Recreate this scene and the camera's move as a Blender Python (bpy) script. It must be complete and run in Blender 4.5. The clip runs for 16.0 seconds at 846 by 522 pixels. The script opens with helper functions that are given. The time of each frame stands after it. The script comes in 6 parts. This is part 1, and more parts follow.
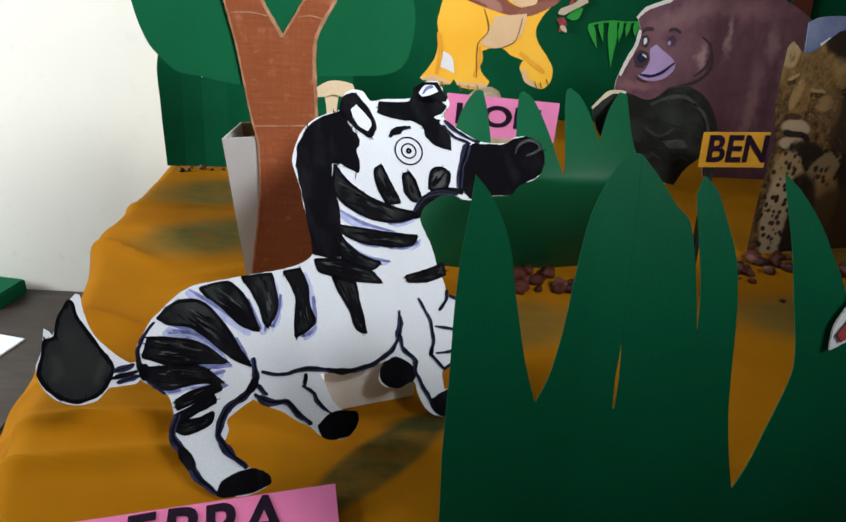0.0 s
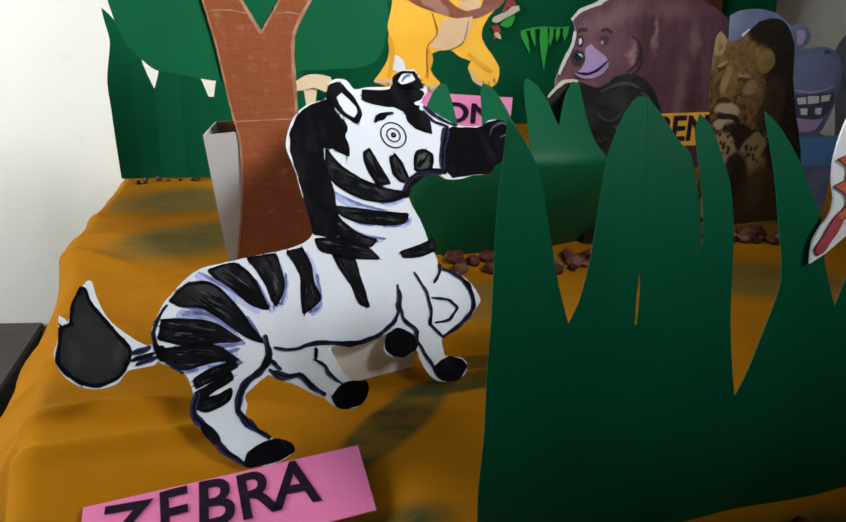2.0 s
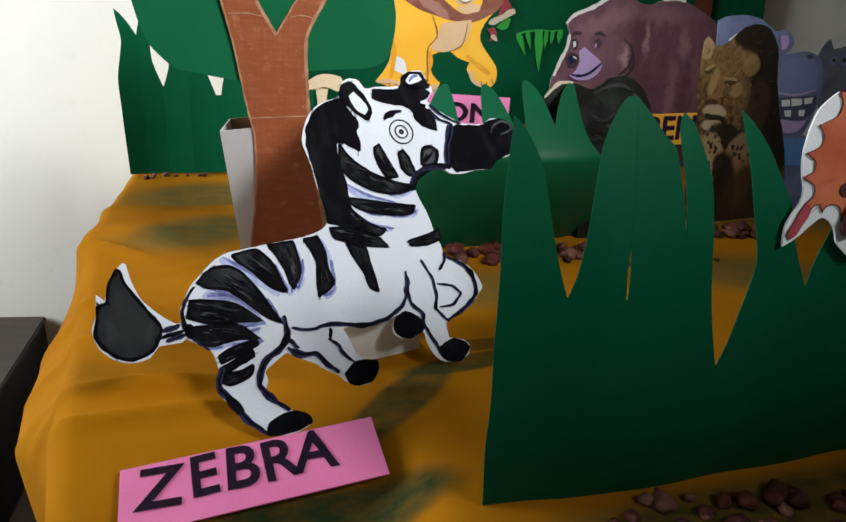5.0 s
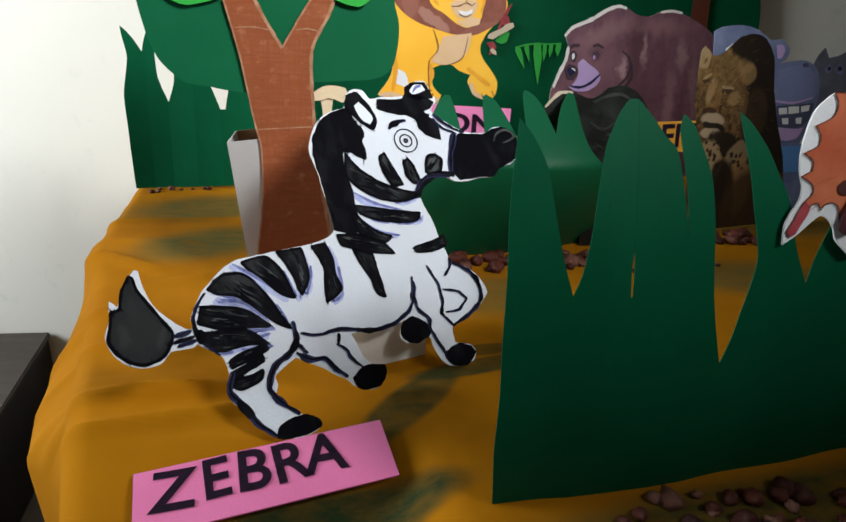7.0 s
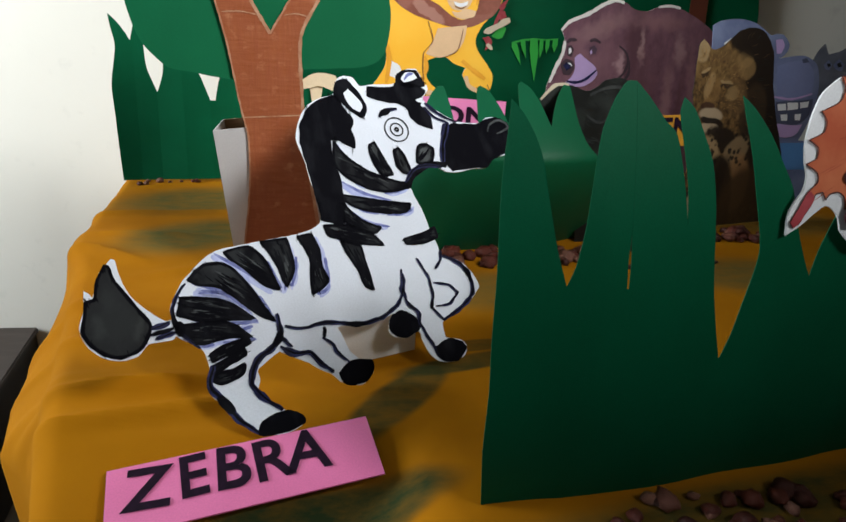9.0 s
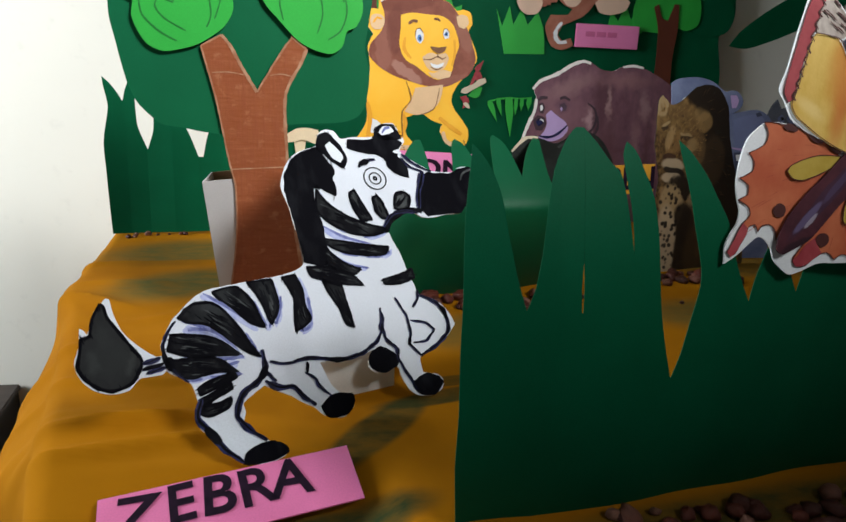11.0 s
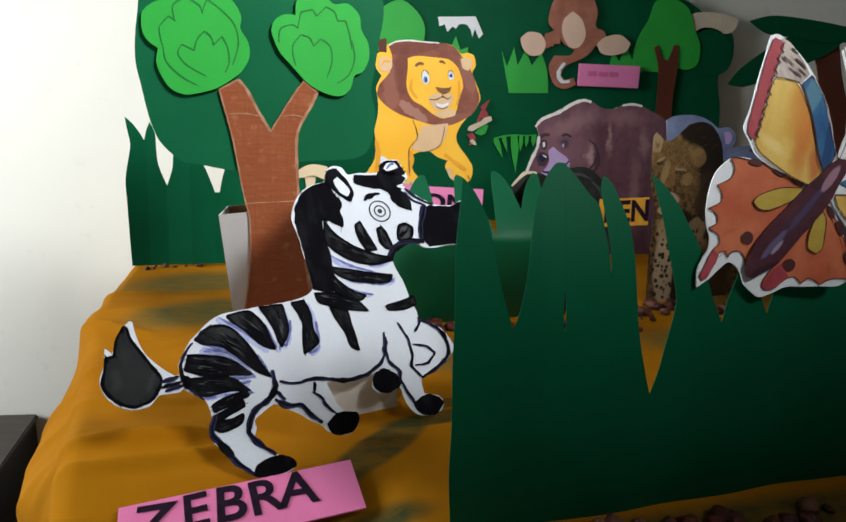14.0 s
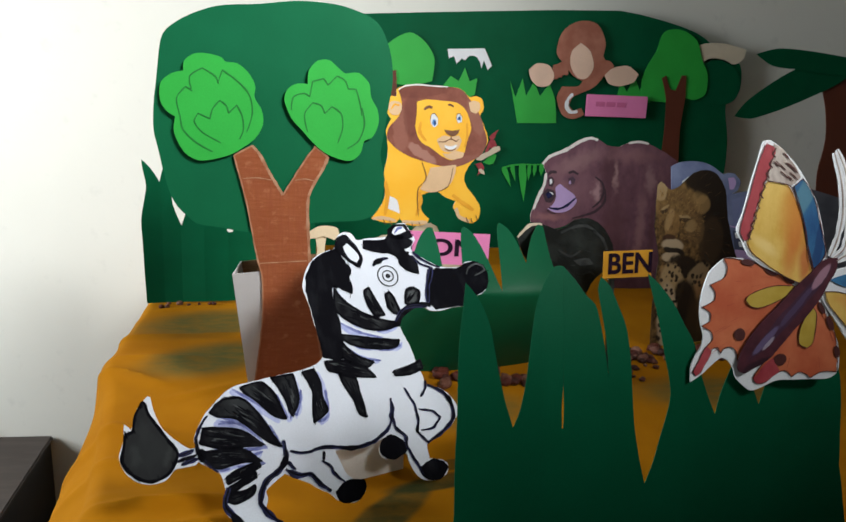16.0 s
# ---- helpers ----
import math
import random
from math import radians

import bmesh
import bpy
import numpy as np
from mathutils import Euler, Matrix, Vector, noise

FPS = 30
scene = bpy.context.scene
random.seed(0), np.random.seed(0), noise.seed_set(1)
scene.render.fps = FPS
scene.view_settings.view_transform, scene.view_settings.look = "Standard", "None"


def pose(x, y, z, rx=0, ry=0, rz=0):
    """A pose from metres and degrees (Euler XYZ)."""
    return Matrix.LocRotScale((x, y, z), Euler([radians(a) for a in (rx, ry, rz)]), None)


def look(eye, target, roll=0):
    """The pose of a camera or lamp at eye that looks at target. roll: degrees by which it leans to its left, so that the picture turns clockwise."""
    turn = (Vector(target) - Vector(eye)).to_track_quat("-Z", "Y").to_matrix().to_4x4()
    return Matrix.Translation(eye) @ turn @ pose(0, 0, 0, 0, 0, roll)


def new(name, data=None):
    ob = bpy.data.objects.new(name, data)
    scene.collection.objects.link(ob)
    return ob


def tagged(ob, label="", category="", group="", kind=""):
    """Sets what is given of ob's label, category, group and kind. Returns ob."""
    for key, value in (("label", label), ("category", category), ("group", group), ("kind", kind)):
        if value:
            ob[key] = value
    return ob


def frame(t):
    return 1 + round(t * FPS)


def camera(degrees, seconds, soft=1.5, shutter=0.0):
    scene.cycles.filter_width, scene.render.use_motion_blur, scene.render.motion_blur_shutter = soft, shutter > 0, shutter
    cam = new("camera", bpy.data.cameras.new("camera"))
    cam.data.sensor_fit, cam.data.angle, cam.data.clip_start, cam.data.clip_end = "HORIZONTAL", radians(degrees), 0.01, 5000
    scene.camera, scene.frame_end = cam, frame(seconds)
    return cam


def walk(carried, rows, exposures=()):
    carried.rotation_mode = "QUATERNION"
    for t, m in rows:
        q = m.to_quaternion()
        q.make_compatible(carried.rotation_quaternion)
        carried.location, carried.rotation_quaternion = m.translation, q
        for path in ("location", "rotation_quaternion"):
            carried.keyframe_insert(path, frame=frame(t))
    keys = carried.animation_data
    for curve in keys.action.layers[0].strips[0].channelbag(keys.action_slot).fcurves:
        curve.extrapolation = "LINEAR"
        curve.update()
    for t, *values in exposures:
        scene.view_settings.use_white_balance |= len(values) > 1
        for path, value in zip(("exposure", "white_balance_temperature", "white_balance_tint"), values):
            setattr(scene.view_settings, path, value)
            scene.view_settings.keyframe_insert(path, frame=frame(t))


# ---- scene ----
cam = camera(64.4, 16.0, soft=1.6)
METRES, EYE, TILT, LEAN, TURN = 0.371, 0.288, -24.0, -3.3, 0.0
ROWS = [
    (0.0, 0.0, 0.0, 0.0, 0.0, 0.0, -0.0),
    (0.5, -0.0461, -0.0895, -0.0529, -0.06, -0.1, 0.32),
    (1.0, -0.0546, -0.0749, -0.0997, -4.39, 0.46, 2.83),
    (1.5, -0.1037, -0.0916, -0.0821, -4.62, 1.59, 3.05),
    (2.0, -0.1259, -0.0608, -0.0834, -5.76, 1.46, 3.71),
    (2.5, -0.1396, -0.0723, -0.0773, -5.63, 1.39, 3.97),
    (3.0, -0.1443, -0.0816, -0.0877, -5.97, 0.49, 3.11),
    (3.5, -0.1352, -0.0838, -0.0899, -6.65, 0.22, 3.63),
    (4.0, -0.1599, -0.0936, -0.0831, -6.42, 0.39, 3.48),
    (4.2, -0.1642, -0.1089, -0.0859, -6.4903, 0.6126, 3.4708),
    (6.3, -0.1698, -0.1576, -0.1287, -6.3172, 2.5488, 3.4711),
    (6.5, -0.1824, -0.1562, -0.1278, -6.23, 2.69, 3.63),
    (7.0, -0.1812, -0.1686, -0.1293, -6.38, 2.76, 4.09),
    (7.5, -0.1825, -0.1728, -0.1257, -6.51, 2.48, 3.39),
    (8.0, -0.1695, -0.1782, -0.1162, -6.27, 2.95, 3.56),
    (8.5, -0.1609, -0.1417, -0.1265, -6.61, 2.39, 4.09),
    (9.0, -0.1652, -0.1255, -0.1428, -6.77, 2.69, 3.65),
    (9.5, -0.1479, -0.1299, -0.1319, -7.33, 4.92, 4.19),
    (9.7, -0.1435, -0.1373, -0.1306, -7.1640, 6.3352, 4.1036),
    (11.8, -0.1692, -0.2575, -0.2201, -8.2983, 8.5609, 4.8246),
    (12.0, -0.1612, -0.2717, -0.2146, -8.08, 9.42, 4.54),
    (12.5, -0.148, -0.2987, -0.2108, -7.74, 10.2, 4.88),
    (13.0, -0.1514, -0.3143, -0.2152, -7.3, 10.38, 4.75),
    (13.5, -0.1387, -0.3194, -0.219, -7.12, 10.31, 4.48),
    (14.0, -0.15, -0.3056, -0.2214, -6.88, 10.54, 4.45),
    (14.5, -0.1294, -0.3117, -0.2245, -6.69, 10.2, 4.62),
    (15.0, -0.1444, -0.3063, -0.208, -6.24, 10.36, 4.3),
    (15.5, -0.1459, -0.3204, -0.1799, -6.2, 10.78, 4.28),
    (16.0, -0.1409, -0.3888, -0.0771, -6.12, 10.82, 3.97),
]
walk(cam, [(t, pose(0, 0, EYE, TILT, LEAN, TURN) @ pose(METRES * x, METRES * y, METRES * z, 90 + pitch, roll, yaw)) for t, x, y, z, yaw, pitch, roll in ROWS])

# ---- light ----
world = bpy.data.worlds.new("room_air")
scene.world = world
world.use_nodes = True
world.node_tree.nodes["Background"].inputs[0].default_value = (0.75, 0.85, 1.0, 1)
world.node_tree.nodes["Background"].inputs[1].default_value = 0.045


def area_lamp(name, m, sx, sy, watts, colour):
    data = bpy.data.lights.new(name, "AREA")
    data.shape, data.size, data.size_y, data.energy, data.color = "RECTANGLE", sx, sy, watts, colour
    ob = new(name, data)
    ob.matrix_world = m
    return ob


# the pendant lamp by the table's front corner, and the sky's light in the side window
LAMP = (0.66, -0.42, 1.10)
LAMP_AIM = (-0.60, 1.24, 0.38)
glow = area_lamp("lamp_glow", look(LAMP, LAMP_AIM), 0.34, 0.34, 7.0, (0.98, 0.985, 0.985))
glow.data.spread = radians(68)
area_lamp("window_light", look((-2.17, 0.60, 0.62), (-0.1, 0.75, 0.0)), 0.86, 0.96, 60.0, (0.88, 0.94, 1.0))


# ---- materials ----
def nodes_of(name):
    m = bpy.data.materials.new(name)
    m.use_nodes = True
    nt = m.node_tree
    return m, nt, nt.nodes["Principled BSDF"]


def mix_colour(nt, fac, a, b):
    n = nt.nodes.new("ShaderNodeMix")
    n.data_type = "RGBA"
    for sock, v in ((n.inputs[0], fac), (n.inputs[6], a), (n.inputs[7], b)):
        if isinstance(v, (int, float)):
            sock.default_value = v
        elif isinstance(v, tuple):
            sock.default_value = (*v, 1)
        else:
            nt.links.new(v, sock)
    return n.outputs[2]


def noise_fac(nt, scale, detail=4, lo=0.35, hi=0.65, vec=None, stretch=None, rough=0.55):
    tc = nt.nodes.new("ShaderNodeTexCoord")
    src = tc.outputs["Object"]
    if stretch:
        mp = nt.nodes.new("ShaderNodeMapping")
        mp.inputs["Scale"].default_value = stretch
        nt.links.new(src, mp.inputs[0])
        src = mp.outputs[0]
    n = nt.nodes.new("ShaderNodeTexNoise")
    n.inputs["Scale"].default_value, n.inputs["Detail"].default_value = scale, detail
    n.inputs["Roughness"].default_value = rough
    nt.links.new(src, n.inputs["Vector"])
    r = nt.nodes.new("ShaderNodeMapRange")
    r.inputs[1].default_value, r.inputs[2].default_value = lo, hi
    nt.links.new(n.outputs[0], r.inputs[0])
    return r.outputs[0]


def bump(nt, bsdf, height, strength, distance, prev=None):
    b = nt.nodes.new("ShaderNodeBump")
    b.inputs["Strength"].default_value, b.inputs["Distance"].default_value = strength, distance
    nt.links.new(height, b.inputs["Height"])
    if prev:
        nt.links.new(prev, b.inputs["Normal"])
    nt.links.new(b.outputs[0], bsdf.inputs["Normal"])
    return b.outputs[0]


def paper(name, colour, second=None, rough=0.6, grain=900, wave=14, wave_depth=0.002, spec=0.4, patch=18):
    """Paper or card: a soft change of tone, fine fibre, and slow waves in the sheet."""
    m, nt, bsdf = nodes_of(name)
    second = second or tuple(c * 0.86 for c in colour)
    c = mix_colour(nt, noise_fac(nt, patch, 5, 0.3, 0.7), colour, second)
    fine = mix_colour(nt, noise_fac(nt, grain, 2, 0.3, 0.7), (1, 1, 1), (0.9, 0.9, 0.9))
    mul = nt.nodes.new("ShaderNodeMix")
    mul.data_type, mul.blend_type = "RGBA", "MULTIPLY"
    mul.inputs[0].default_value = 1
    nt.links.new(c, mul.inputs[6])
    nt.links.new(fine, mul.inputs[7])
    nt.links.new(mul.outputs[2], bsdf.inputs["Base Color"])
    bsdf.inputs["Roughness"].default_value = rough
    bsdf.inputs["Specular IOR Level"].default_value = spec
    n1 = bump(nt, bsdf, noise_fac(nt, wave, 1, 0.2, 0.8), 0.6, wave_depth)
    bump(nt, bsdf, noise_fac(nt, grain, 3, 0.2, 0.8), 0.15, 0.0003, n1)
    return m


def brushed(name, dark, light, stretch, scale=60, rough=0.45, lo=0.4, hi=0.75, spec=0.4):
    """Paint or pencil put on in streaks."""
    m, nt, bsdf = nodes_of(name)
    c = mix_colour(nt, noise_fac(nt, scale, 5, lo, hi, stretch=stretch), dark, light)
    nt.links.new(c, bsdf.inputs["Base Color"])
    bsdf.inputs["Roughness"].default_value = rough
    bsdf.inputs["Specular IOR Level"].default_value = spec
    bump(nt, bsdf, noise_fac(nt, scale * 3, 3, 0.3, 0.7, stretch=stretch), 0.2, 0.0003)
    return m


WHITE_PAPER = paper("white_drawing_paper", (0.76, 0.81, 0.90), (0.70, 0.745, 0.82), 0.7, wave=9, wave_depth=0.006)
# white board toned down in its colour, for side faces
TONED_CARD = paper("toned_down_white_board", (0.50, 0.49, 0.49), (0.44, 0.43, 0.43), 0.7)
CARD_EDGE = paper("white_card_edge", (0.8, 0.79, 0.76))
BLACK_INK = brushed("black_poster_paint", (0.004, 0.004, 0.006), (0.052, 0.058, 0.060), (1, 1, 0.7), 34, 0.7, 0.46, 0.80, spec=0.06)
BLACK_MANE = brushed("dense_black_paint", (0.002, 0.002, 0.004), (0.016, 0.017, 0.021), (1, 1, 0.4), 60, 0.7, 0.5, 0.85, spec=0.05)
GREY_WASH = brushed("thin_grey_wash", (0.018, 0.020, 0.022), (0.095, 0.105, 0.108), (1, 1, 0.4), 70, 0.65, spec=0.1)
NAVY_INK = brushed("navy_marker_ink", (0.004, 0.004, 0.022), (0.028, 0.034, 0.13), (1, 1, 1), 120, 0.6, spec=0.15)
BLUE_WASH = brushed("streaky_blue_wash", (0.08, 0.10, 0.32), (0.26, 0.30, 0.58), (1, 1, 0.4), 140, 0.6)
LILAC_INK = brushed("thin_lilac_wash", (0.34, 0.39, 0.68), (0.60, 0.65, 0.85), (1, 1, 0.4), 120, 0.6)
GREEN_CARD = paper("dark_green_card", (0.001, 0.082, 0.036), (0.001, 0.071, 0.030), 0.55, wave=7, wave_depth=0.004, spec=0.06)
GREEN_SHINY = paper("shiny_green_card", (0.002, 0.095, 0.038), (0.002, 0.083, 0.033), 0.52, wave=7, wave_depth=0.004, spec=0.18)
GREEN_BACK = paper("deep_green_card", (0.002, 0.094, 0.038), (0.002, 0.080, 0.032), 0.55, spec=0.06)
CROWN_GREEN = paper("mid_green_card", (0.004, 0.125, 0.050), (0.0035, 0.11, 0.044), 0.55, wave=7, wave_depth=0.004, spec=0.14)
LEAF_GREEN = paper("bright_green_paper", (0.024, 0.42, 0.050), (0.021, 0.37, 0.043), 0.6)
MUSHROOM = paper("beige_mushroom_card", (0.84, 0.70, 0.48), (0.76, 0.61, 0.40), 0.7)
LEAF_LINE = paper("green_crayon_line", (0.01, 0.19, 0.03), rough=0.6)


def corrugated_brown(name, k=1.0):
    """Corrugated board painted brown: fine ribs across, paint worn pale here and there."""
    m, nt, bsdf = nodes_of(name)
    body = mix_colour(nt, noise_fac(nt, 30, 5, 0.3, 0.75), (k * 0.29, k ** 1.35 * 0.079, k ** 1.35 * 0.024), (k * 0.215, k ** 1.35 * 0.051, k ** 1.35 * 0.014))
    ribs = noise_fac(nt, 130, 3, 0.35, 0.75, stretch=(0.3, 1, 2.2))
    across = noise_fac(nt, 110, 3, 0.40, 0.70, stretch=(2.6, 1, 0.4))
    spots = noise_fac(nt, 85, 4, 0.58, 0.76, stretch=(1, 1, 1.3))
    body = mix_colour(nt, ribs, body, (k * 0.325, k ** 1.35 * 0.104, k ** 1.35 * 0.043))
    body = mix_colour(nt, across, body, (k * 0.27, k ** 1.35 * 0.072, k ** 1.35 * 0.028))
    body = mix_colour(nt, spots, body, (k * 0.40, k ** 1.35 * 0.155, k ** 1.35 * 0.075))
    nt.links.new(body, bsdf.inputs["Base Color"])
    bsdf.inputs["Roughness"].default_value = 0.55
    bsdf.inputs["Specular IOR Level"].default_value = 0.25
    n1 = bump(nt, bsdf, ribs, 0.35, 0.0006)
    bump(nt, bsdf, across, 0.25, 0.0005, n1)
    return m


BROWN_TRUNK = corrugated_brown("brown_painted_corrugated_board")
BROWN_PALE = brushed("bare_board_edge", (0.33, 0.14, 0.07), (0.52, 0.31, 0.19), (1, 1, 1), 90, 0.7)
KRAFT = brushed("kraft_board", (0.25, 0.135, 0.065), (0.36, 0.21, 0.11), (1, 1, 5), 60, 0.75)
BROWN_DARK = paper("dark_red_brown_paper", (0.13, 0.032, 0.014), rough=0.6)
PINK_CARD = paper("pink_card", (0.84, 0.205, 0.44), (0.78, 0.18, 0.40), 0.6, wave_depth=0.003)
YELLOW_CARD = brushed("yellow_orange_card", (0.58, 0.27, 0.012), (0.70, 0.36, 0.03), (1, 1, 1), 40, 0.6)
BLACK_TEXT = brushed("black_marker", (0.012, 0.007, 0.014), (0.03, 0.012, 0.03), (1, 1, 1), 90, 0.8, spec=0.05)
LION_YELLOW = brushed("warm_yellow_paint", (0.90, 0.46, 0.02), (0.92, 0.54, 0.05), (1, 1, 1), 14, 0.6)
LION_LINE = brushed("brown_pencil_line", (0.14, 0.055, 0.02), (0.24, 0.11, 0.05), (1, 1, 1), 60, 0.65)
LION_SHADE = brushed("orange_shading", (0.74, 0.33, 0.012), (0.86, 0.42, 0.03), (1, 1, 1), 30, 0.6)
MONKEY_BROWN = brushed("reddish_monkey_paint", (0.30, 0.10, 0.06), (0.42, 0.17, 0.11), (1, 1, 1), 30, 0.65)
MONKEY_PALE = paper("pale_peach_card", (0.80, 0.56, 0.42), rough=0.65)
PINK_BRIGHT = paper("bright_pink_card", (0.86, 0.25, 0.52), (0.80, 0.22, 0.47), 0.6)
FAINT_PINK = paper("faint_pink_writing", (0.68, 0.15, 0.34), rough=0.6)
CREAM = paper("cream_paint", (0.78, 0.53, 0.30), rough=0.65)
CREAM_WHITE = paper("cream_white_card", (0.72, 0.62, 0.46), rough=0.7)
BEAR_LINE = paper("dark_bear_line", (0.048, 0.022, 0.034))
BEAR_FUR = brushed("dull_violet_eye_paint", (0.055, 0.028, 0.048), (0.09, 0.05, 0.08), (1, 1, 1), 40, 0.65)
LILAC_PAINT = paper("lilac_paint", (0.52, 0.37, 0.68), rough=0.6)
SOFT_BLACK = brushed("soft_black_print", (0.006, 0.007, 0.006), (0.035, 0.042, 0.038), (1, 1, 1), 22, 0.4, 0.45, 0.75)
GREY_SHEEN = brushed("grey_print_streak", (0.022, 0.025, 0.025), (0.06, 0.066, 0.064), (1, 1, 1), 60, 0.45)
DEEP_SHEEN = brushed("dark_print_streak", (0.012, 0.015, 0.014), (0.035, 0.040, 0.038), (1, 1, 1), 60, 0.45)
HIPPO_BLUE = brushed("grey_blue_paint", (0.12, 0.15, 0.28), (0.23, 0.28, 0.44), (1, 1, 1), 25, 0.6)
HIPPO_LIGHT = paper("pale_blue_paint", (0.20, 0.24, 0.44))
SLATE = brushed("slate_grey_paint", (0.10, 0.115, 0.15), (0.18, 0.20, 0.25), (1, 1, 1), 25, 0.6)
HIPPO_DARK = paper("slate_blue_paint", (0.07, 0.085, 0.15))
POOL_BLUE = paper("clear_blue_paint", (0.10, 0.28, 0.62))
WING_ORANGE = brushed("orange_pencil", (0.44, 0.085, 0.03), (0.60, 0.18, 0.075), (1, 1, 1), 28, 0.6)
WING_RED = brushed("crimson_pencil", (0.30, 0.028, 0.04), (0.42, 0.07, 0.08), (1, 1, 1), 60, 0.6)
WING_OLIVE = brushed("olive_yellow_pencil", (0.42, 0.29, 0.03), (0.52, 0.38, 0.07), (1, 1, 1), 60, 0.6)
WING_RUST = brushed("rust_pencil", (0.34, 0.055, 0.025), (0.55, 0.14, 0.06), (1, 1, 1), 50, 0.6)
WING_SPOT = paper("maroon_spot", (0.07, 0.012, 0.010))
WING_STRIPE = brushed("pale_brown_grey_pencil", (0.30, 0.24, 0.21), (0.62, 0.56, 0.50), (2, 1, 1), 60, 0.6)
BRIGHT_EYE = paper("white_paint", (0.82, 0.85, 0.88))


def patched(name, dark, light, stretch, scale, lo, hi, patches, rough=0.6, spec=0.3, wander=0.006, spots=None, core=0.32):
    """Hand-blended colour: streaky ground with soft-edged patches laid on it.
    patches: centre across and up, half width and half height in millimetres, turn, colour, strength."""
    m, nt, bsdf = nodes_of(name)
    c = mix_colour(nt, noise_fac(nt, scale, 7, lo, hi, stretch=stretch, rough=0.65), dark, light)
    tc = nt.nodes.new("ShaderNodeTexCoord")
    n = nt.nodes.new("ShaderNodeTexNoise")
    n.inputs["Scale"].default_value, n.inputs["Detail"].default_value = 70, 5
    nt.links.new(tc.outputs["Object"], n.inputs["Vector"])
    off = nt.nodes.new("ShaderNodeVectorMath")
    off.operation = "MULTIPLY_ADD"
    off.inputs[1].default_value = (2 * wander, 0, 2 * wander)
    nt.links.new(n.outputs["Color"], off.inputs[0])
    back = nt.nodes.new("ShaderNodeVectorMath")
    back.operation = "SUBTRACT"
    back.inputs[1].default_value = (wander, 0, wander)
    nt.links.new(tc.outputs["Object"], back.inputs[0])
    nt.links.new(back.outputs[0], off.inputs[2])

    def mask(x, z, a, b, turn, k):
        mp = nt.nodes.new("ShaderNodeMapping")
        mp.vector_type = "TEXTURE"
        mp.inputs["Location"].default_value = (x / 1000, 0, z / 1000)
        mp.inputs["Rotation"].default_value = (0, -radians(turn), 0)
        mp.inputs["Scale"].default_value = (a / 700, 100, b / 700)
        nt.links.new(off.outputs[0], mp.inputs[0])
        g = nt.nodes.new("ShaderNodeTexGradient")
        g.gradient_type = "SPHERICAL"
        nt.links.new(mp.outputs[0], g.inputs[0])
        r = nt.nodes.new("ShaderNodeMapRange")
        r.interpolation_type = "SMOOTHSTEP"
        r.inputs[1].default_value, r.inputs[2].default_value, r.inputs[4].default_value = 0.08, core, k
        nt.links.new(g.outputs[0], r.inputs[0])
        return r.outputs[0]

    for x, z, a, b, turn, colour, k in patches:
        c = mix_colour(nt, mask(x, z, a, b, turn, k), c, colour)
    for x, z, a, b in spots or ():
        v = nt.nodes.new("ShaderNodeTexVoronoi")
        v.inputs["Scale"].default_value = 125
        nt.links.new(off.outputs[0], v.inputs["Vector"])
        r = nt.nodes.new("ShaderNodeMapRange")
        r.inputs[1].default_value, r.inputs[2].default_value = 0.46, 0.30
        nt.links.new(v.outputs["Distance"], r.inputs[0])
        f = nt.nodes.new("ShaderNodeMath")
        f.operation = "MULTIPLY"
        nt.links.new(r.outputs[0], f.inputs[0])
        nt.links.new(mask(x, z, a, b, 0, 0.95), f.inputs[1])
        c = mix_colour(nt, f.outputs[0], c, (0.014, 0.009, 0.006))
    nt.links.new(c, bsdf.inputs["Base Color"])
    bsdf.inputs["Roughness"].default_value = rough
    bsdf.inputs["Specular IOR Level"].default_value = spec
    bump(nt, bsdf, noise_fac(nt, 300, 3, 0.3, 0.7), 0.15, 0.0003)
    return m


